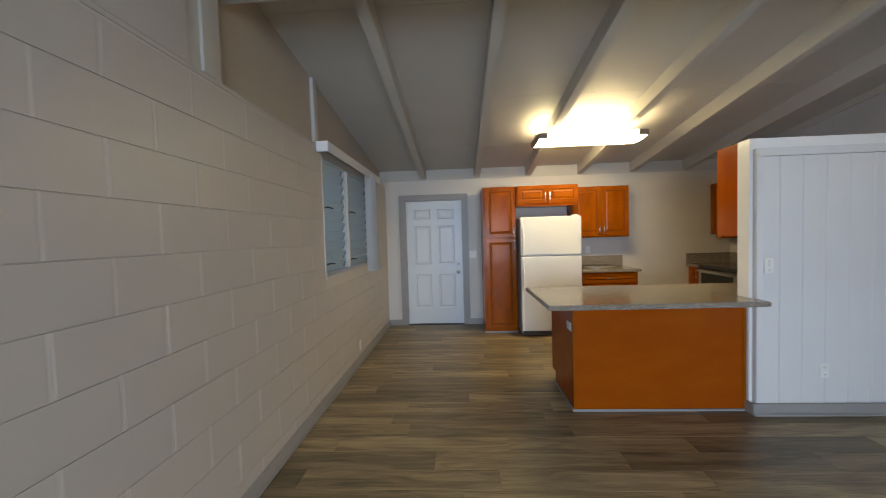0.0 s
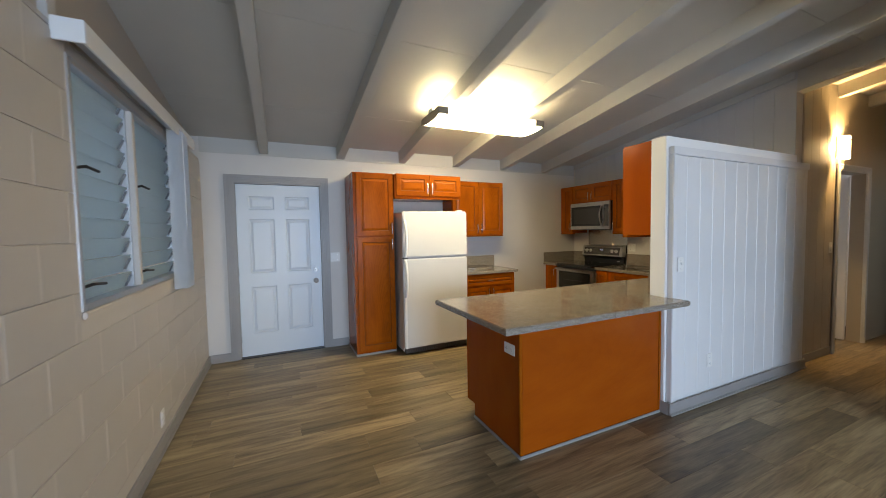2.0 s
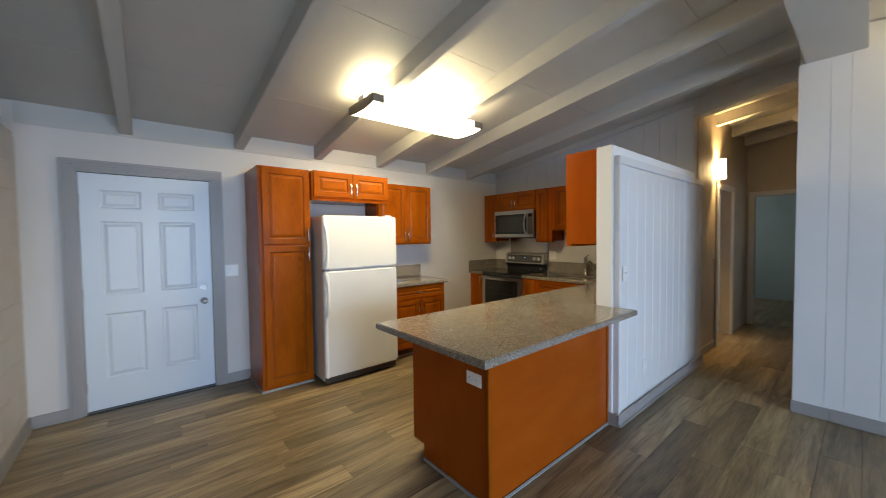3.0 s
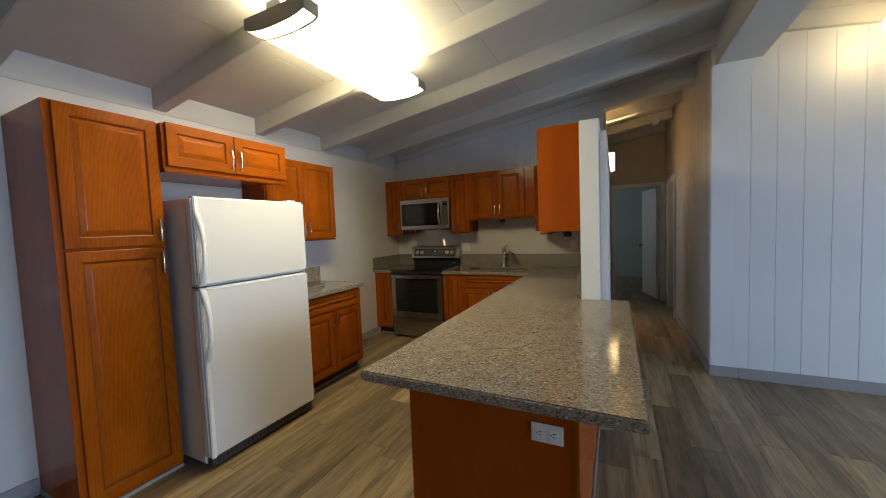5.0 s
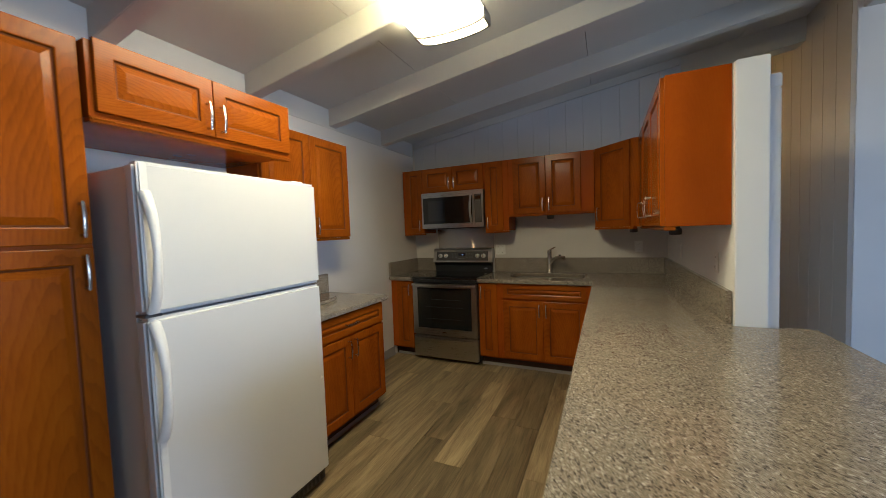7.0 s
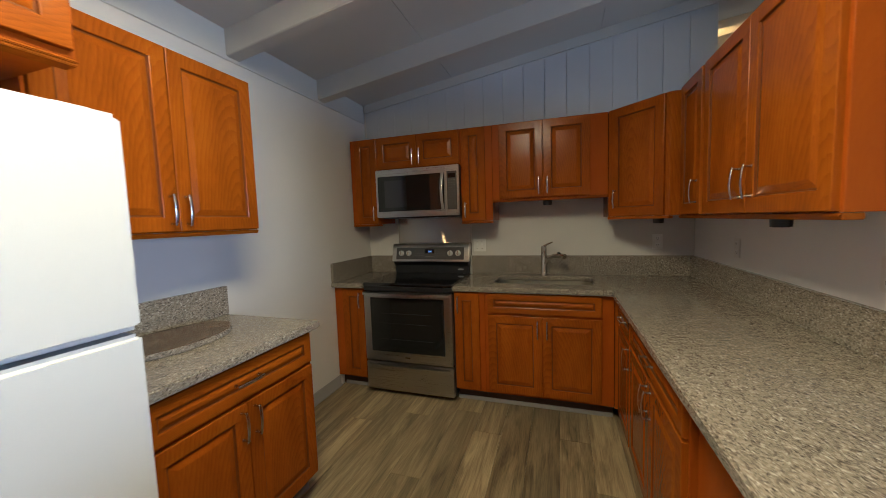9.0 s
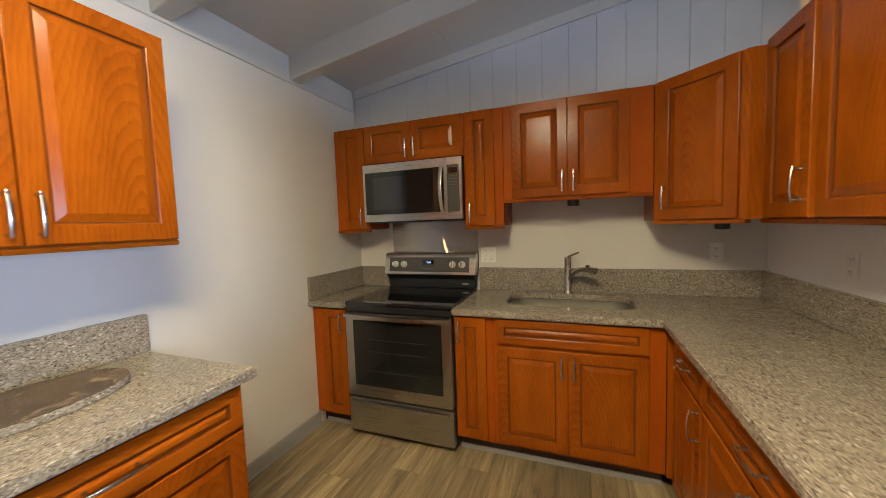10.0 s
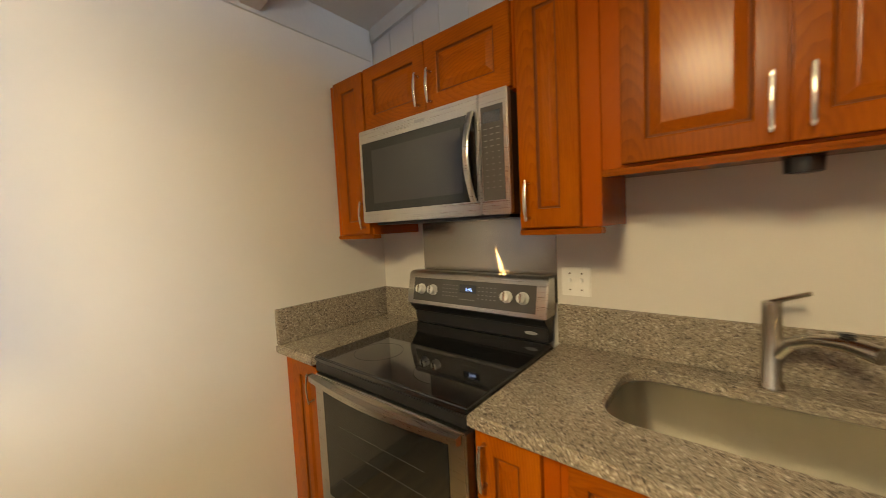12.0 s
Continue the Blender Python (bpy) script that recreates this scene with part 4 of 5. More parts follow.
part("spray_button", boxes((TX - 0.135, TX - 0.105, TY - 0.135, TY - 0.105, CT + 0.20, CT + 0.209), bevel=0.004), BLACK, tap, "black spray button")

# ---- range ----
R0, R1 = 4.744, 5.500
BURNER = plain("burner_print", (0.035, 0.035, 0.036), 0.12)
RX = 3.80
stove = thing("range", (4.1, 5.12, 0), "stainless steel electric range with black glass cooktop", "range")
part("body", boxes((RX + 0.03, EAST_X - 0.03, R0, R1, 0.03, 0.895), bevel=0.004), BLACK, stove)
for x in (RX + 0.08, EAST_X - 0.1):
    for y in (R0 + 0.05, R1 - 0.05):
        bm = bmesh.new()
        disc(bm, (x, y, 0.0), (0, 0, 1), 0.018, 0.032)
        part("foot", bm, BLACK, stove)
part("cooktop", boxes((RX - 0.012, EAST_X - 0.07, R0 - 0.002, R1 + 0.002, 0.896, 0.921), bevel=0.007, segments=3), GLASS_BLACK, stove, "black ceramic glass cooktop", smooth=True)
for cx, cy, r in ((3.96, 5.30, 0.10), (3.96, 4.95, 0.115), (4.24, 5.30, 0.085), (4.24, 4.95, 0.085)):
    bm = bmesh.new()
    a = [bm.verts.new((cx + r * math.cos(k * math.pi / 24), cy + r * math.sin(k * math.pi / 24), 0.9214)) for k in range(48)]
    b = [bm.verts.new((cx + (r - 0.002) * math.cos(k * math.pi / 24), cy + (r - 0.002) * math.sin(k * math.pi / 24), 0.9214)) for k in range(48)]
    for k in range(48):
        bm.faces.new((a[k], a[(k + 1) % 48], b[(k + 1) % 48], b[k]))
    part("burner_ring", bm, BURNER, stove)
part("front_lip", boxes((RX - 0.008, RX + 0.03, R0 + 0.002, R1 - 0.002, 0.855, 0.895), bevel=0.004), BLACK, stove)
oven = part("oven_door", boxes((RX - 0.02, RX + 0.028, R0 + 0.004, R1 - 0.004, 0.285, 0.85), bevel=0.006), STEEL_Y, stove, "brushed steel oven door")
part("oven_window", boxes((RX - 0.0225, RX - 0.015, R0 + 0.065, R1 - 0.065, 0.365, 0.805), bevel=0.002), OVEN_GLASS, oven, "dark oven glass")
for z in (0.47, 0.60, 0.68):
    bm = bmesh.new()
    tube(bm, [(RX - 0.0228, R0 + 0.16, z), (RX - 0.0228, R1 - 0.16, z)], 0.0009, 6)
    part("rack_line", bm, RACK, oven)


def bow_bar(x, y0, y1, z, bow, height, thick):
    bm = bmesh.new()
    pts = [(x - bow * math.sin(math.pi * k / 14), y0 + (y1 - y0) * k / 14, z) for k in range(15)]
    lo = []
    for p in pts:
        lo.append([bm.verts.new((p[0] + dx, p[1], p[2] + dz)) for dx, dz in ((thick / 2, -height / 2), (-thick / 2, -height / 2 * 0.7), (-thick / 2, height / 2 * 0.7), (thick / 2, height / 2))])
    for a, b in zip(lo, lo[1:]):
        for k in range(4):
            bm.faces.new((a[k], a[(k + 1) % 4], b[(k + 1) % 4], b[k]))
    bm.faces.new(lo[0]), bm.faces.new(lo[-1])
    return bm


part("oven_handle", bow_bar(RX - 0.038, R0 + 0.012, R1 - 0.012, 0.838, 0.028, 0.030, 0.022), STEEL_Y, oven, "bowed steel handle", smooth=True)
drawer = part("drawer", boxes((RX - 0.018, RX + 0.028, R0 + 0.004, R1 - 0.004, 0.04, 0.272), bevel=0.006), STEEL_Y, stove, "brushed steel storage drawer")
part("drawer_handle", bow_bar(RX - 0.024, R0 + 0.03, R1 - 0.03, 0.248, 0.018, 0.026, 0.02), STEEL_Y, drawer, smooth=True)
prof = [(EAST_X - 0.075, 0.92), (EAST_X - 0.075, 0.985), (EAST_X - 0.11, 1.015), (EAST_X - 0.13, 1.03), (EAST_X - 0.098, 1.175), (EAST_X - 0.085, 1.192), (EAST_X - 0.03, 1.192), (EAST_X - 0.03, 0.92)]
for lo_z, mat, name in ((1, BLACK, "back_riser"), (0, STEEL_Y, "control_housing")):
    bm = bmesh.new()
    pr = prof[:4] + [(EAST_X - 0.03, 1.03), (EAST_X - 0.03, 0.92)] if lo_z else prof[3:7] + [(EAST_X - 0.03, 1.031)]
    a = [bm.verts.new((x, R0 + (0.0 if not lo_z else 0.012), z + (0.001 if not lo_z else 0))) for x, z in pr]
    b = [bm.verts.new((x, R1 - (0.0 if not lo_z else 0.012), z + (0.001 if not lo_z else 0))) for x, z in pr]
    bm.faces.new(a), bm.faces.new(b)
    for k in range(len(pr)):
        bm.faces.new((a[k], a[(k + 1) % len(pr)], b[(k + 1) % len(pr)], b[k]))
    bmesh.ops.bevel(bm, geom=bm.edges[:], offset=0.005, segments=2, affect="EDGES", clamp_overlap=True)
    housing = part(name, bm, mat, stove, smooth=True)
# the sloped control face: local x along -y, local y out of the face, z up along the face
p0, p1 = Vector((EAST_X - 0.13, R1, 1.03)), Vector((EAST_X - 0.098, R1, 1.175))
upv = (p1 - p0).normalized()
CM = Matrix.Identity(4)
CM.col[0], CM.col[1], CM.col[2], CM.col[3] = (0, -1, 0, 0), (-upv.z, 0, upv.x, 0), (*upv, 0), (*p0, 1)
FW = R1 - R0
part("control_face", boxes((0.045, FW - 0.045, 0.0005, 0.003, 0.02, 0.133), m=CM, bevel=0.001), PANEL_GREY, housing, "dark grey control panel")
for u in (0.10, 0.175, FW - 0.175, FW - 0.10):
    bm = bmesh.new()
    disc(bm, CM @ Vector((u, 0.003, 0.078)), CM.col[1][:3], 0.026, 0.006, 28)
    disc(bm, CM @ Vector((u, 0.009, 0.078)), CM.col[1][:3], 0.022, 0.022, 28, taper=0.88)
    k = part("knob", bm, STEEL, housing, "steel knob", smooth=True)
    part("knob_grip", boxes((u - 0.0045, u + 0.0045, 0.030, 0.037, 0.058, 0.098), m=CM, bevel=0.002), NICKEL, k)
part("display", boxes((0.335, 0.425, 0.0032, 0.0042, 0.078, 0.115), m=CM), GLASS_BLACK, housing, "black clock display")


def text_mesh(name, text, size, m, mat, parent, depth=0.0004):
    """Built-in lettering as a mesh in a frame whose x runs along the writing and z up."""
    cu = bpy.data.curves.new(name, "FONT")
    cu.body, cu.size, cu.align_x, cu.align_y, cu.extrude, cu.resolution_u = text, size, "CENTER", "CENTER", depth, 2
    tmp = bpy.data.objects.new(name, cu)
    data = bpy.data.meshes.new_from_object(tmp)
    bpy.data.objects.remove(tmp)
    data.transform(m @ Matrix.Rotation(radians(90), 4, "X"))
    data.transform(Matrix.Translation(-base_of(parent)))
    data.materials.append(mat)
    ob = new(name, data)
    ob.parent = parent
    return ob


text_mesh("clock_digits", "3:46", 0.022, CM @ Matrix.Translation((0.385, 0.0046, 0.093)) @ Matrix.Diagonal((1, -1, 1, 1)), CLOCK, housing)
bm = bmesh.new()
for a, b, z0 in ((0.235, 0.325, 0.055), (0.435, 0.53, 0.055)):
    for r in range(4):
        for c in range(5):
            u = a + (b - a) * c / 4.6
            box(bm, u, u + 0.010, 0.0031, 0.0036, z0 + 0.017 * r, z0 + 0.017 * r + 0.0035, CM)
for c in range(6):
    box(bm, 0.335 + 0.015 * c, 0.345 + 0.015 * c, 0.0031, 0.0036, 0.045, 0.049, CM)
part("button_marks", bm, FAINT, housing, "pale printed button marks")
bm = bmesh.new()
tube(bm, [(EAST_X - 0.0762, R0 + 0.09, 0.955), (EAST_X - 0.0775, R0 + 0.09, 0.955)], 0.017, 20, up=Vector((0, 1, 0)))
bmesh.ops.scale(bm, vec=(1, 1, 0.42), verts=bm.verts[:], space=Matrix.Translation((0, 0, -0.955)))
for v in bm.verts:
    v.co.y = R0 + 0.09 + (v.co.y - R0 - 0.09) * 1.7
part("badge", bm, PRINT, stove, "small pale oval maker's badge")
bm = boxes((RX - 0.0222, RX - 0.0202, 5.10, 5.145, 0.320, 0.332), bevel=0.0008, segments=1)
part("badge", bm, NICKEL, oven, "small embossed maker's badge")
# steel sheet on the wall behind the range
structure("range_splash", boxes((EAST_X - 0.003, EAST_X - 0.0005, 4.745, 5.476, 1.076, 1.44)), SPLASH, "plain steel sheet on the wall behind the range")

# ---- microwave ----
MX, M0, M1, MZ0, MZ1 = 4.085, 4.748, 5.502, 1.435, 1.856
mw = thing("microwave", (4.27, 5.12, MZ0), "stainless over-the-range microwave with dark glass door", "microwave")
part("body", boxes((MX + 0.03, EAST_X - 0.004, M0 + 0.004, M1 - 0.004, MZ0 + 0.012, MZ1 - 0.002), bevel=0.004), BLACK, mw)
part("hood_lens", boxes((4.405, 4.432, 5.045, 5.095, MZ0 - 0.002, MZ0 - 0.0005), bevel=0.0005, segments=1), PLASTIC, mw, "small pale hood lamp lens")
part("underside", boxes((MX + 0.05, EAST_X - 0.02, M0 + 0.03, M1 - 0.03, MZ0, MZ0 + 0.011), bevel=0.004), BLACK, mw)
part("face", boxes((MX, MX + 0.029, M0 + 0.112, M1, MZ0 + 0.012, MZ1), bevel=0.004), STEEL_Y, mw, "brushed steel door frame")
part("control_column", boxes((MX, MX + 0.029, M0, M0 + 0.110, MZ0 + 0.012, MZ1), bevel=0.004), STEEL_Y, mw, "brushed steel control column")
part("door_glass", boxes((MX - 0.002, MX + 0.004, M0 + 0.125, M1 - 0.02, MZ0 + 0.062, MZ1 - 0.058), bevel=0.001), OVEN_GLASS, mw, "dark reflective door glass")
part("inner_window", boxes((MX - 0.0028, MX - 0.0015, M0 + 0.185, M1 - 0.085, MZ0 + 0.095, MZ1 - 0.095)), GLASS_BLACK, mw)
part("keypad", boxes((MX - 0.002, MX + 0.004, M0 + 0.016, M0 + 0.100, MZ0 + 0.06, MZ1 - 0.05), bevel=0.001), PANEL_GREY, mw, "dark keypad")
part("keypad_display", boxes((MX - 0.003, MX - 0.0015, M0 + 0.026, M0 + 0.090, MZ1 - 0.105, MZ1 - 0.068)), GLASS_BLACK, mw)
bm = bmesh.new()
for r in range(11):
    for c in range(3):
        y = M0 + 0.030 + c * 0.024
        z = MZ1 - 0.125 - r * 0.0195
        box(bm, MX - 0.0026, MX - 0.0019, y, y + (0.012 if r < 4 else 0.006), z, z + 0.003)
part("key_marks", bm, FAINT, mw, "pale printed key marks")
bm = bmesh.new()
rings = []
for k in range(15):
    h = k / 14
    x = MX - 0.010 - 0.040 * math.sin(math.pi * h)
    z = MZ0 + 0.058 + (MZ1 - MZ0 - 0.112) * h
    rings.append([bm.verts.new((x + dx, M0 + 0.137 + dy, z)) for dx, dy in ((0.004, -0.011), (-0.002, -0.011), (-0.004, -0.007), (-0.004, 0.007), (-0.002, 0.011), (0.004, 0.011))])
for a, b in zip(rings, rings[1:]):
    for k in range(6):
        bm.faces.new((a[k], a[(k + 1) % 6], b[(k + 1) % 6], b[k]))
bm.faces.new(rings[0]), bm.faces.new(rings[-1])
for z in (MZ0 + 0.066, MZ1 - 0.062):
    box(bm, MX - 0.012, MX + 0.001, M0 + 0.129, M0 + 0.145, z - 0.008, z + 0.008)
part("handle", bm, STEEL_Y, mw, "curved flat steel handle", smooth=True)
part("badge", boxes((MX - 0.0012, MX + 0.001, 5.10, 5.155, MZ1 - 0.034, MZ1 - 0.022), bevel=0.0006, segments=1), PRINT, mw, "small maker's badge")

# ---- refrigerator ----
F0, F1, FY = 1.055, 1.893, 5.00
fr = thing("refrigerator", (1.46, 5.4, 0), "white two-door top-freezer refrigerator with pebbled enamel", "refrigerator")
part("body", boxes((F0 + 0.012, F1 - 0.012, FY + 0.075, NORTH_Y - 0.03, 0.03, 1.685), bevel=0.008), FRIDGE, fr)
grille = part("grille", boxes((F0 + 0.02, F1 - 0.02, FY + 0.022, FY + 0.074, 0.024, 0.078), bevel=0.004), PANEL_GREY, fr, "dark grey floor grille")
bm = bmesh.new()
for k in range(26):
    x = F0 + 0.05 + k * (F1 - F0 - 0.11) / 25
    box(bm, x, x + 0.016, FY + 0.0205, FY + 0.0225, 0.034, 0.066)
part("grille_slots", bm, DARK_SLOT, grille)
for x in (F0 + 0.08, F1 - 0.08):
    for y in (FY + 0.12, NORTH_Y - 0.1):
        bm = bmesh.new()
        disc(bm, (x, y, 0), (0, 0, 1), 0.02, 0.034)
        part("foot", bm, BLACK, fr)
for name, z0, z1, hz0, hz1 in (("freezer_door", 1.152, 1.694, 1.165, 1.585), ("fridge_door", 0.085, 1.141, 0.70, 1.125)):
    bm = boxes((F0, F1, FY, FY + 0.068, z0, z1), bevel=0.014, segments=3)
    dr = part(name, bm, FRIDGE, fr, smooth=True)
    part("gasket", boxes((F0 + 0.02, F1 - 0.02, FY + 0.068, FY + 0.075, z0 + 0.01, z1 - 0.01)), PANEL_GREY, dr)
    bm = bmesh.new()
    pts, rad = [], []
    for k in range(13):
        s = k / 12
        pts.append((F0 + 0.022 + (0.006 * math.sin(math.pi * s)), FY - 0.010 - 0.040 * math.sin(math.pi * s) ** 0.6, hz0 + (hz1 - hz0) * s))
        rad.append(0.010 + 0.004 * abs(2 * s - 1))
    tube(bm, pts, rad, 12, flat=1.35, up=Vector((0, -1, 0)))
    h = part("handle", bm, PLASTIC, dr, "white curved plastic handle", smooth=True)
    part("handle_trim", boxes((F0 + 0.004, F0 + 0.036, FY - 0.012, FY + 0.002, z0 + 0.003, z1 - 0.003), bevel=0.006), PLASTIC, dr)
part("hinge_cover", boxes((F1 - 0.10, F1 - 0.02, FY + 0.069, FY + 0.13, 1.686, 1.712), bevel=0.005), PLASTIC, fr)
bm = bmesh.new()
disc(bm, (F1 - 0.035, FY - 0.001, 0.62), (0, -1, 0), 0.008, 0.003)
part("plug_cap", bm, PLASTIC, fr, smooth=True)
part("middle_hinge", boxes((F0 + 0.005, F0 + 0.06, FY + 0.012, FY + 0.07, 1.142, 1.151)), PANEL_GREY, fr)


# ---- lamps, sockets, switches ----
LX0, LX1, LY, LHALF = 1.13, 2.35, 4.32, 0.21
lamp = thing("ceiling_lamp", (1.77, LY, 2.52), "lit fluorescent ceiling lamp with curved white diffuser and bronze ends", "ceiling lamp")


def lamp_section(scale=1.0):
    top_z = roof_z(LY) - 0.150 - 0.012
    pts = [(LY - LHALF * scale, top_z)]
    for k in range(13):
        a = math.pi * k / 12
        pts.append((LY - LHALF * scale * math.cos(a), top_z - 0.050 - 0.034 * scale * math.sin(a)))
    pts.append((LY + LHALF * scale, top_z))
    return pts


def prism(section, x0, x1):
    bm = bmesh.new()
    a = [bm.verts.new((x0, y, z)) for y, z in section]
    b = [bm.verts.new((x1, y, z)) for y, z in section]
    bm.faces.new(a), bm.faces.new(b)
    for k in range(len(a)):
        bm.faces.new((a[k], a[(k + 1) % len(a)], b[(k + 1) % len(b)], b[k]))
    return bm


part("diffuser", prism(lamp_section(0.97), LX0 + 0.0125, LX1 - 0.0125), LAMP, lamp, "glowing white acrylic diffuser", smooth=True)
for x, b in ((LX0, LX0 + 0.10), (LX1 - 0.012, LX1 - 0.10)):
    part("end_cap", prism(lamp_section(1.02), x, x + 0.012), BRONZE, lamp, "bronze end cap")
    bm = bmesh.new()
    tube(bm, [(b, y, z) for y, z in lamp_section(0.995)], 0.008, 6, up=Vector((1, 0, 0)))
    part("cap_rim", bm, BRONZE, lamp, "thin bronze rim")
    for y in (LY - LHALF * 1.0, LY + LHALF * 1.0):
        tz = roof_z(LY) - 0.162
        part("cap_side", boxes((min(x, b), max(x + 0.012, b), y - 0.006, y + 0.006, tz - 0.062, tz), bevel=0.002), BRONZE, lamp)
part("mounting_pan", boxes((LX0 + 0.012, LX1 - 0.012, LY - 0.05, LY + 0.05, roof_z(LY) - 0.1615, roof_z(LY) - 0.118)), WHITE, lamp)

SX = 5.36
sc = thing("wall_sconce", (SX, HALL_N, 2.25), "lit hall wall sconce with a pale curved glass shade", "wall lamp")
bm = bmesh.new()
a = [(SX - 0.075 * math.cos(math.pi * k / 12), HALL_N - 0.03 - 0.075 * math.sin(math.pi * k / 12)) for k in range(13)]
lo = [bm.verts.new((x, y, 2.16)) for x, y in a]
hi = [bm.verts.new((x, y, 2.40)) for x, y in a]
for k in range(12):
    bm.faces.new((lo[k], lo[k + 1], hi[k + 1], hi[k]))
bmesh.ops.solidify(bm, geom=bm.faces[:], thickness=0.004)
part("shade", bm, SCONCE, sc, "glowing pale glass shade", smooth=True)
part("back_plate", boxes((SX - 0.04, SX + 0.04, HALL_N - 0.032, HALL_N - 0.0065, 2.18, 2.38), bevel=0.003), BRONZE, sc)
for z in (2.20, 2.355):
    bm = bmesh.new()
    tube(bm, [(x, y - 0.003, z) for x, y in a], 0.004, 6)
    part("band", bm, BRONZE, sc, "bronze band")


def socket(name, m, kind, label):
    """A cover plate, with the face flat on the wall at the frame's origin."""
    ob = thing(name, m.translation, label, "socket" if kind == "outlet" else "switch", "cover plates")
    w = 0.115 if kind == "double" else 0.072
    part("plate", boxes((-w / 2, w / 2, 0.0005, 0.006, -0.058, 0.058), m=m, bevel=0.003), PLASTIC, ob)
    if kind == "outlet":
        for z in (-0.026, 0.026):
            part("receptacle", boxes((-0.017, 0.017, 0.006, 0.0085, z - 0.016, z + 0.016), m=m, bevel=0.004), WHITE, ob)
            for q in ((-0.008, -0.005, 0.0086, 0.0089, z - 0.006, z + 0.006), (0.005, 0.008, 0.0086, 0.0089, z - 0.005, z + 0.005), (-0.002, 0.002, 0.0086, 0.0089, z - 0.012, z - 0.008)):
                part("slot", boxes(q, m=m), DARK_SLOT, ob)
    else:
        for u in ((-0.023, 0.023) if kind == "double" else (0.0,)):
            part("toggle", boxes((u - 0.005, u + 0.005, 0.006, 0.018, -0.002, 0.014), m=m, bevel=0.002), WHITE, ob)
            for z in (-0.033, 0.033):
                part("screw", boxes((u - 0.003, u + 0.003, 0.0061, 0.0066, z - 0.003, z + 0.003), m=m), NICKEL, ob)
    return ob


def up(m, z, tilt=0.0):
    return m @ Matrix.Translation((0, 0, z)) @ Matrix.Rotation(radians(tilt), 4, "Y")


socket("light_switch", up(NORTH(0.41, NORTH_Y), 1.15), "double", "white double light switch beside the entry door")
socket("wall_socket", up(NORTH(2.255, NORTH_Y), 1.178), "outlet", "white wall socket above the small worktop")
socket("light_switch", up(EAST(EAST_X, 4.668), 1.17), "double", "white double switch beside the range")
socket("wall_socket", up(EAST(EAST_X, 3.24), 1.185), "outlet", "white wall socket above the worktop corner")
socket("wall_socket", up(SOUTH(3.76, 2.99), 1.19), "outlet", "white wall socket on the partition")
socket("wall_socket", up(SOUTH(2.75, 2.99), 1.19), "outlet", "white wall socket near the partition end")
socket("light_switch", up(NORTH(2.565, PF - 0.011), 1.165), "single", "white light switch on the partition boards")
socket("wall_socket", up(NORTH(2.985, PF), 0.345), "outlet", "white wall socket low on the partition boards")
socket("wall_socket", up(facing((1.1115, 3.0), (0, -1), (-1, 0)), 0.68, 90), "outlet", "white wall socket turned sideways on the peninsula end")
socket("light_switch", up(SOUTH(5.80, HALL_S + 0.006), 1.245), "single", "white light switch in the hall beside a doorway")
socket("light_switch", up(NORTH(5.27, HALL_N - 0.006), 1.2), "single", "white light switch beside the bathroom doorway")
socket("wall_socket", up(facing((WEST_X, 4.07), (0, 1), (1, 0)), 0.21), "outlet", "white wall socket low on the block wall")


def puck(x, y, z):
    ob = thing("puck_light", (x, y, z), "black round puck light under the cabinet", "puck light", "puck lights")
    bm = bmesh.new()
    tube(bm, [(x, y, z - 0.001), (x, y, z - 0.012), (x, y, z - 0.022), (x, y, z - 0.055)], [0.026, 0.026, 0.036, 0.034], 24, up=Vector((1, 0, 0)))
    part("housing", bm, BLACK, ob, smooth=True)
    bm = bmesh.new()
    disc(bm, (x, y, z - 0.0552), (0, 0, -1), 0.026, 0.002)
    part("lens", bm, PANEL_GREY, ob)


puck(4.21, 4.06, 1.555), puck(4.18, 3.30, UP0), puck(3.03, 3.14, UP0)


# living room globe lamp behind the walk
GX, GY, GZ = 3.46, 1.0, 2.74
globe = thing("globe_lamp", (GX, GY, roof_z(GY)), "lit glass globe hanging under the living room ceiling", "ceiling lamp")
bm = bmesh.new()
bmesh.ops.create_uvsphere(bm, u_segments=28, v_segments=16, radius=0.09, matrix=Matrix.Translation((GX, GY, GZ)))
part("glass", bm, DOME, globe, smooth=True)
bm = bmesh.new()
tube(bm, [(GX, GY, GZ + 0.085), (GX, GY, roof_z(GY) - 0.03), (GX, GY, roof_z(GY) - 0.028), (GX, GY, roof_z(GY) + 0.012)], [0.012, 0.012, 0.05, 0.06], 20, up=Vector((1, 0, 0)))
part("stem", bm, BRONZE, globe, smooth=True)

# ---- rooms seen through the openings ----
bed = six_panel_door("door_2", facing((7.34, 2.07), (0.97, 0.2431), (0.2431, -0.97)) @ Matrix.Translation((0, -0.05, 0.01)), 0.72, 2.02, WHITE, (7.4, 2.1, 0), "open white bedroom door with a dark knob")
bm = bmesh.new()
disc(bm, (7.97, 2.13, 0.96), (0.2431, -0.97, 0), 0.024, 0.05)
disc(bm, (7.96, 2.30, 0.96), (-0.2431, 0.97, 0), 0.024, 0.05)
part("knob", bm, BRONZE, bed, smooth=True)
structure("closet_panel", boxes((8.6, 10.2, 1.62, 1.66, 0.02, 2.1), bevel=0.004), GREEN, "pale green closet doors in the bedroom")
tub = thing("bathtub", (6.2, 4.1, 0), "white bathtub seen through the bathroom door", "bathtub")
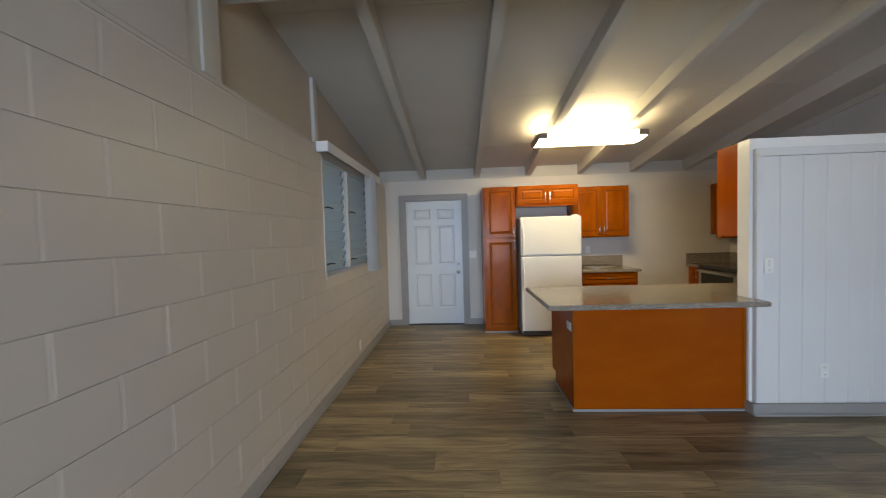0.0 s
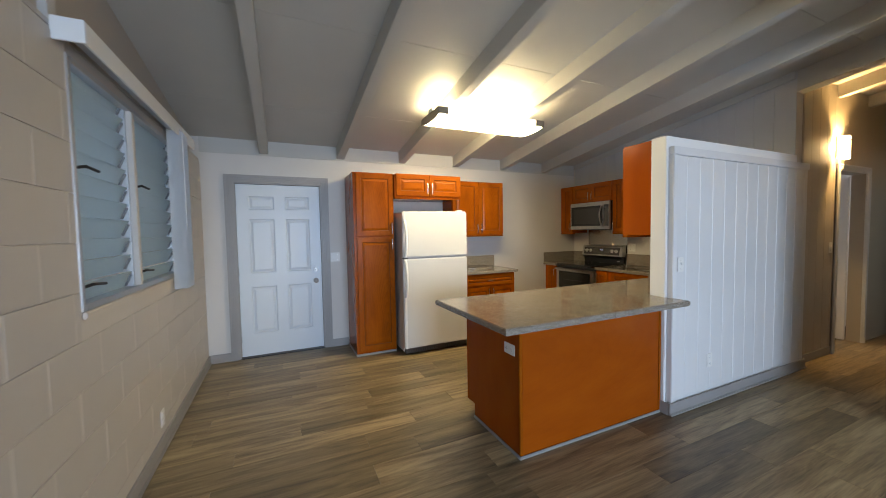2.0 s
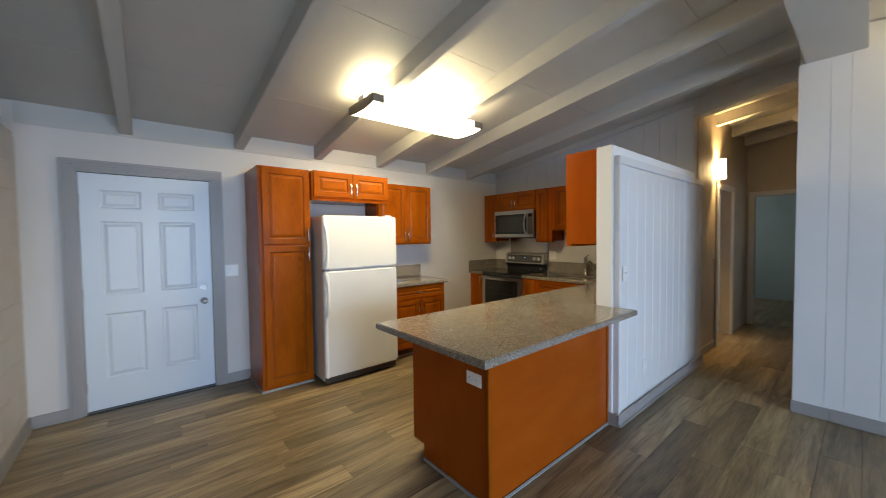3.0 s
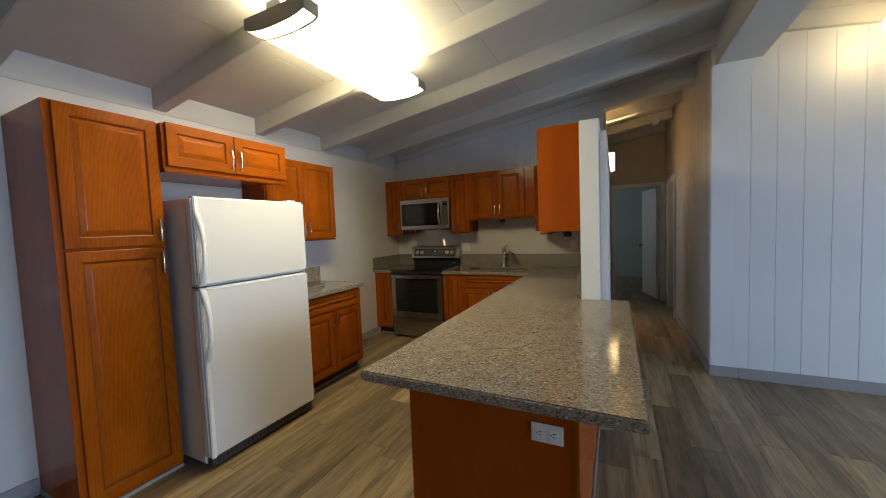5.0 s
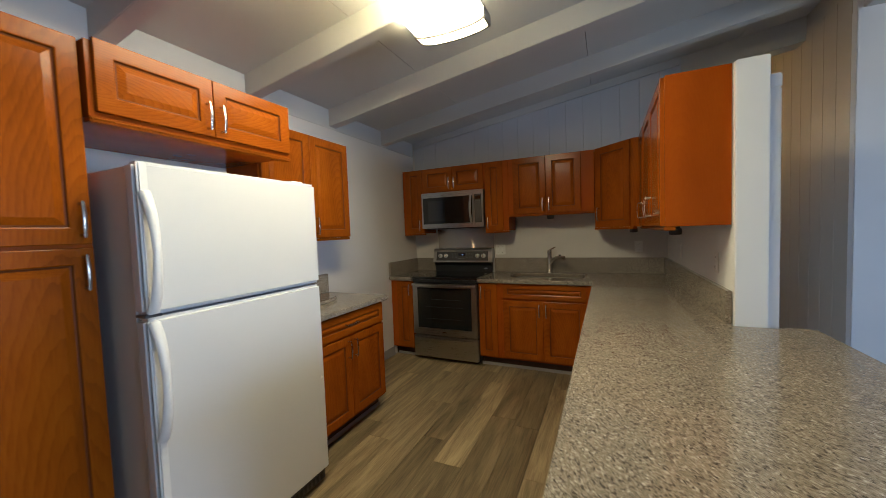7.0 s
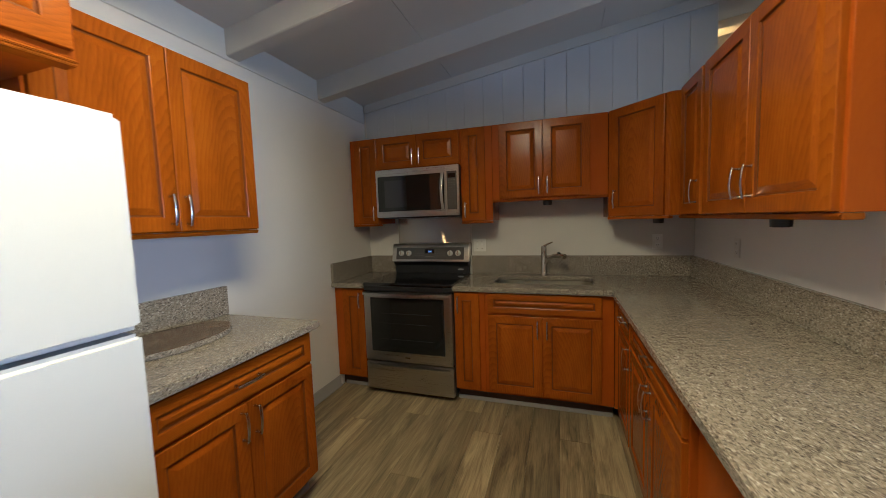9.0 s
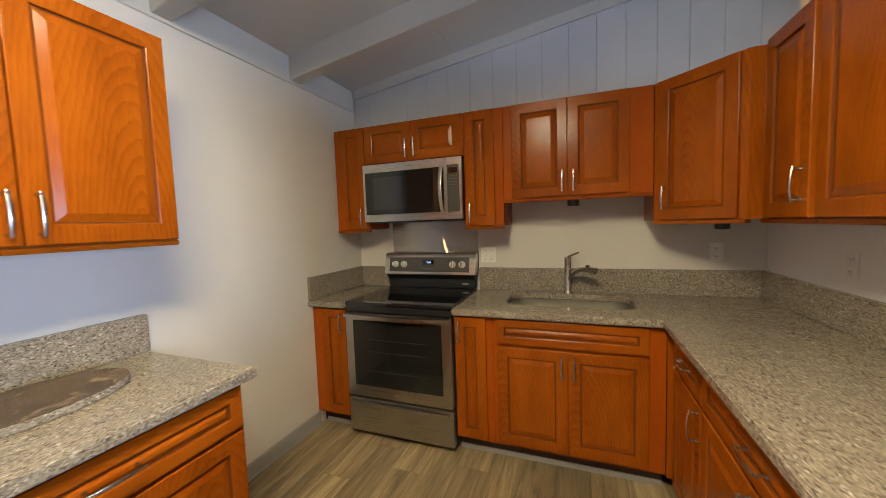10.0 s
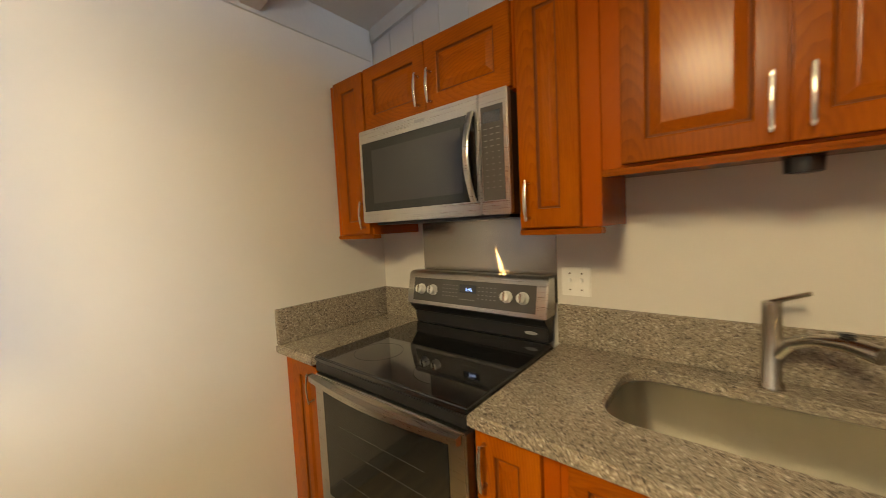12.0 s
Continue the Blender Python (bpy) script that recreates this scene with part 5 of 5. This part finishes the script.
part("tub_body", slab_outline(rounded(5.0, 7.08, 3.85, 4.59, 0.08), 0.0, 0.48, rounded(5.1, 6.98, 3.93, 4.51, 0.12), bevel=0.01), PLASTIC, tub, smooth=True)
bath = thing("door_3", (HD1 - 0.02, HALL_N + 0.12, 0), "open bathroom door folded into the room", "door", kind="structure")
part("door_leaf", boxes((HD1 - 0.045, HD1 - 0.008, HALL_N + 0.125, HALL_N + 0.80, 0.01, 2.03), bevel=0.003), WHITE, bath)
bm = bmesh.new()
disc(bm, (HD1 - 0.045, HALL_N + 0.74, 0.96), (-1, 0, 0), 0.026, 0.055)
part("knob", bm, NICKEL, bath, smooth=True)
smoke = thing("smoke_alarm", (6.15, 2.215, 2.90), "round white smoke alarm on a hall rafter", "smoke alarm")
bm = bmesh.new()
disc(bm, (6.1545, 2.215, 2.93), (-1, 0, 0), 0.055, 0.032, 28, taper=0.85)
part("housing", bm, PLASTIC, smoke, smooth=True)

structure("shoe_trim", boxes((EB - ED + 0.055, EB - ED + 0.0695, 3.63, 4.737, 0.0, 0.03), (EB - ED + 0.055, EB - ED + 0.0695, 5.51, NORTH_Y - 0.03, 0.0, 0.03), bevel=0.004), GREY, "pale grey shoe trim along the toe kicks")
structure("shoe_trim", boxes((1.93, 2.745, NB - 0.544, NB - 0.531, 0.0, 0.03), bevel=0.004), GREY, "pale grey shoe trim under the base cabinet")


# ---- pieces: blocks, boards, planks ----
def piece_mesh(name, sx, sy, sz, mat, bevel):
    bm = boxes((0, sx, 0, sy, 0, sz), bevel=bevel, segments=1)
    bmesh.ops.recalc_face_normals(bm, faces=bm.faces[:])
    data = bpy.data.meshes.new(name)
    bm.to_mesh(data)
    bm.free()
    data.materials.append(mat)
    return data


def piece(name, data, where, parent):
    ob = new(name, data)
    ob.location = Vector(where) - base_of(parent)
    ob.parent = parent
    return ob


made = {}


def sized(name, sx, sy, sz, mat, bevel):
    key = (name, round(sx, 3), round(sy, 3), round(sz, 3))
    if key not in made:
        made[key] = piece_mesh(name, sx, sy, sz, mat, bevel)
    return made[key]


# concrete blocks, running bond, proud of their joints
block_wall = bpy.data.objects["wall_west"]
COURSE, LENGTH, JOINT = 0.2085, 0.417, 0.003
rng = random.Random(2)
zk = 1.01 - 5 * COURSE
rows = [zk + COURSE * k for k in range(12)]
for k, z in enumerate(rows):
    z0, z1 = max(z, 0.0), min(z + COURSE, TOP)
    if z1 - z0 < 0.02:
        continue
    y = 0.969 - 6 * LENGTH + (0 if k % 2 == 0 else LENGTH / 2) + (LENGTH / 2)
    while y < NORTH_Y:
        a, b = max(y, -1.6), min(y + LENGTH, NORTH_Y)
        spans = [(a, b)]
        if z1 > WZ0 - 0.03 and z0 < WZ1:
            spans = [(a, min(b, W0)), (max(a, W1), b)]
        for p, q in spans:
            if q - p > 0.03:
                jv = 0.016
                data = sized("block", 0.012, q - p - jv, z1 - z0 - JOINT, BLOCK, 0.0012)
                piece("block", data, (WEST_X - 0.012 + rng.uniform(-0.0008, 0.0008), p + jv / 2, z0 + JOINT / 2), block_wall)
                joint = sized("mortar_joint", 0.005, jv - 0.001, z1 - z0 - JOINT, MORTAR, 0.0008)
                piece("mortar_joint", joint, (WEST_X - 0.0058, q - jv / 2 + 0.0005, z0 + JOINT / 2), block_wall)
        y += LENGTH


def board_row(name, parent, axis, start, end, pitch, face, thick, z0, z1, mat, gap=0.0016):
    """Upright boards along a wall; the tops follow z1, which may be a function."""
    u = start
    while u < end - 0.01:
        v = min(u + pitch, end)
        if callable(z1):
            bm = bmesh.new()
            f0, f1 = face, face + thick
            pts = [(f, s, z) for f in (f0, f1) for s in (u + gap / 2, v - gap / 2) for z in (z0, z1(s))]
            vs = [bm.verts.new(p if axis == "y" else (p[1], p[0], p[2])) for p in pts]
            for q in ((0, 1, 3, 2), (4, 6, 7, 5), (0, 4, 5, 1), (2, 3, 7, 6), (0, 2, 6, 4), (1, 5, 7, 3)):
                bm.faces.new([vs[i] for i in q])
            bmesh.ops.bevel(bm, geom=bm.edges[:], offset=0.0022, segments=1, affect="EDGES")
            part(name, bm, mat, parent)
        else:
            w = v - u - gap
            data = sized(name, *((thick, w) if axis == "y" else (w, thick)), z1 - z0, mat, 0.0035 if gap < 0.001 or axis == "x" else 0.002)
            piece(name, data, (face, u + gap / 2, z0) if axis == "y" else (u + gap / 2, face, z0), parent)
        u = v


# these boards carry the darkened panel paint, so they look less lit
board_row("board", bpy.data.objects["wall_east"], "y", 3.048 - 0.17, NORTH_Y - 0.026, 0.1725, EAST_X - 0.012, 0.0115, 2.15, lambda y: roof_z(y) - 0.004, GABLE_SHADED, gap=0.0016)
board_row("board", bpy.data.objects["partition_core"], "x", PX0 + 0.051, 2.656, 0.13, PF, 0.0345, 0.0, 1.9985, PANEL)
board_row("board", bpy.data.objects["partition_core"], "x", 2.656, PX1 + 0.13, 0.1695, PF, 0.0345, 0.0, 1.9985, PANEL)
board_row("board", bpy.data.objects["wall_living_east"], "y", -0.36, HALL_S - 0.171, 0.173, WALL_END, 0.0115, 0.0, 3.0, PANEL, gap=0.0012)
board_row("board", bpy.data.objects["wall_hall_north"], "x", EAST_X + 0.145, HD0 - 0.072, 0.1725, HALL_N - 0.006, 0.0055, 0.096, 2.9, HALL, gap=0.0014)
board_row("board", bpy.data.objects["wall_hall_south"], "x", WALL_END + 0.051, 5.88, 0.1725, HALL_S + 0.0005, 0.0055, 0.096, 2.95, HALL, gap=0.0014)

# floor planks along x
PW, PL = 0.1815, 1.22
rng = random.Random(9)
rest = bmesh.new()
count = 0
y = NORTH_Y - 0.005
while y > -2.6:
    y0 = y - PW
    x = WEST_X - 0.3 - rng.uniform(0, PL)
    end = 7.4 if HALL_S - 0.2 < y < HALL_N + 0.2 else EAST_X if y > HALL_N else WALL_END
    while x < end:
        a, b = max(x, WEST_X), min(x + PL, end)
        if b - a > 0.02:
            if y > 0.75 and count < 300:
                data = sized("plank", b - a - 0.0012, PW - 0.0012, 0.005, FLOOR, 0.0009)
                piece("plank", data, (a, y0, -0.005), floor)
                count += 1
            else:
                box(rest, a, b - 0.0012, y0, y0 + PW - 0.0012, -0.005, 0.0)
        x += PL
    y = y0
y = 4.5
while y > 0.6:
    x = 7.4 - rng.uniform(0, PL)
    while x < 10.3:
        if x + PL > 7.4:
            box(rest, max(x, 7.4), min(x + PL, 10.3) - 0.0012, y - PW, y - 0.0012, -0.005, 0.0)
        x += PL
    y -= PW
tagged(part("plank_field", rest, FLOOR, floor), "grey-brown vinyl planks further off", kind="stuff")
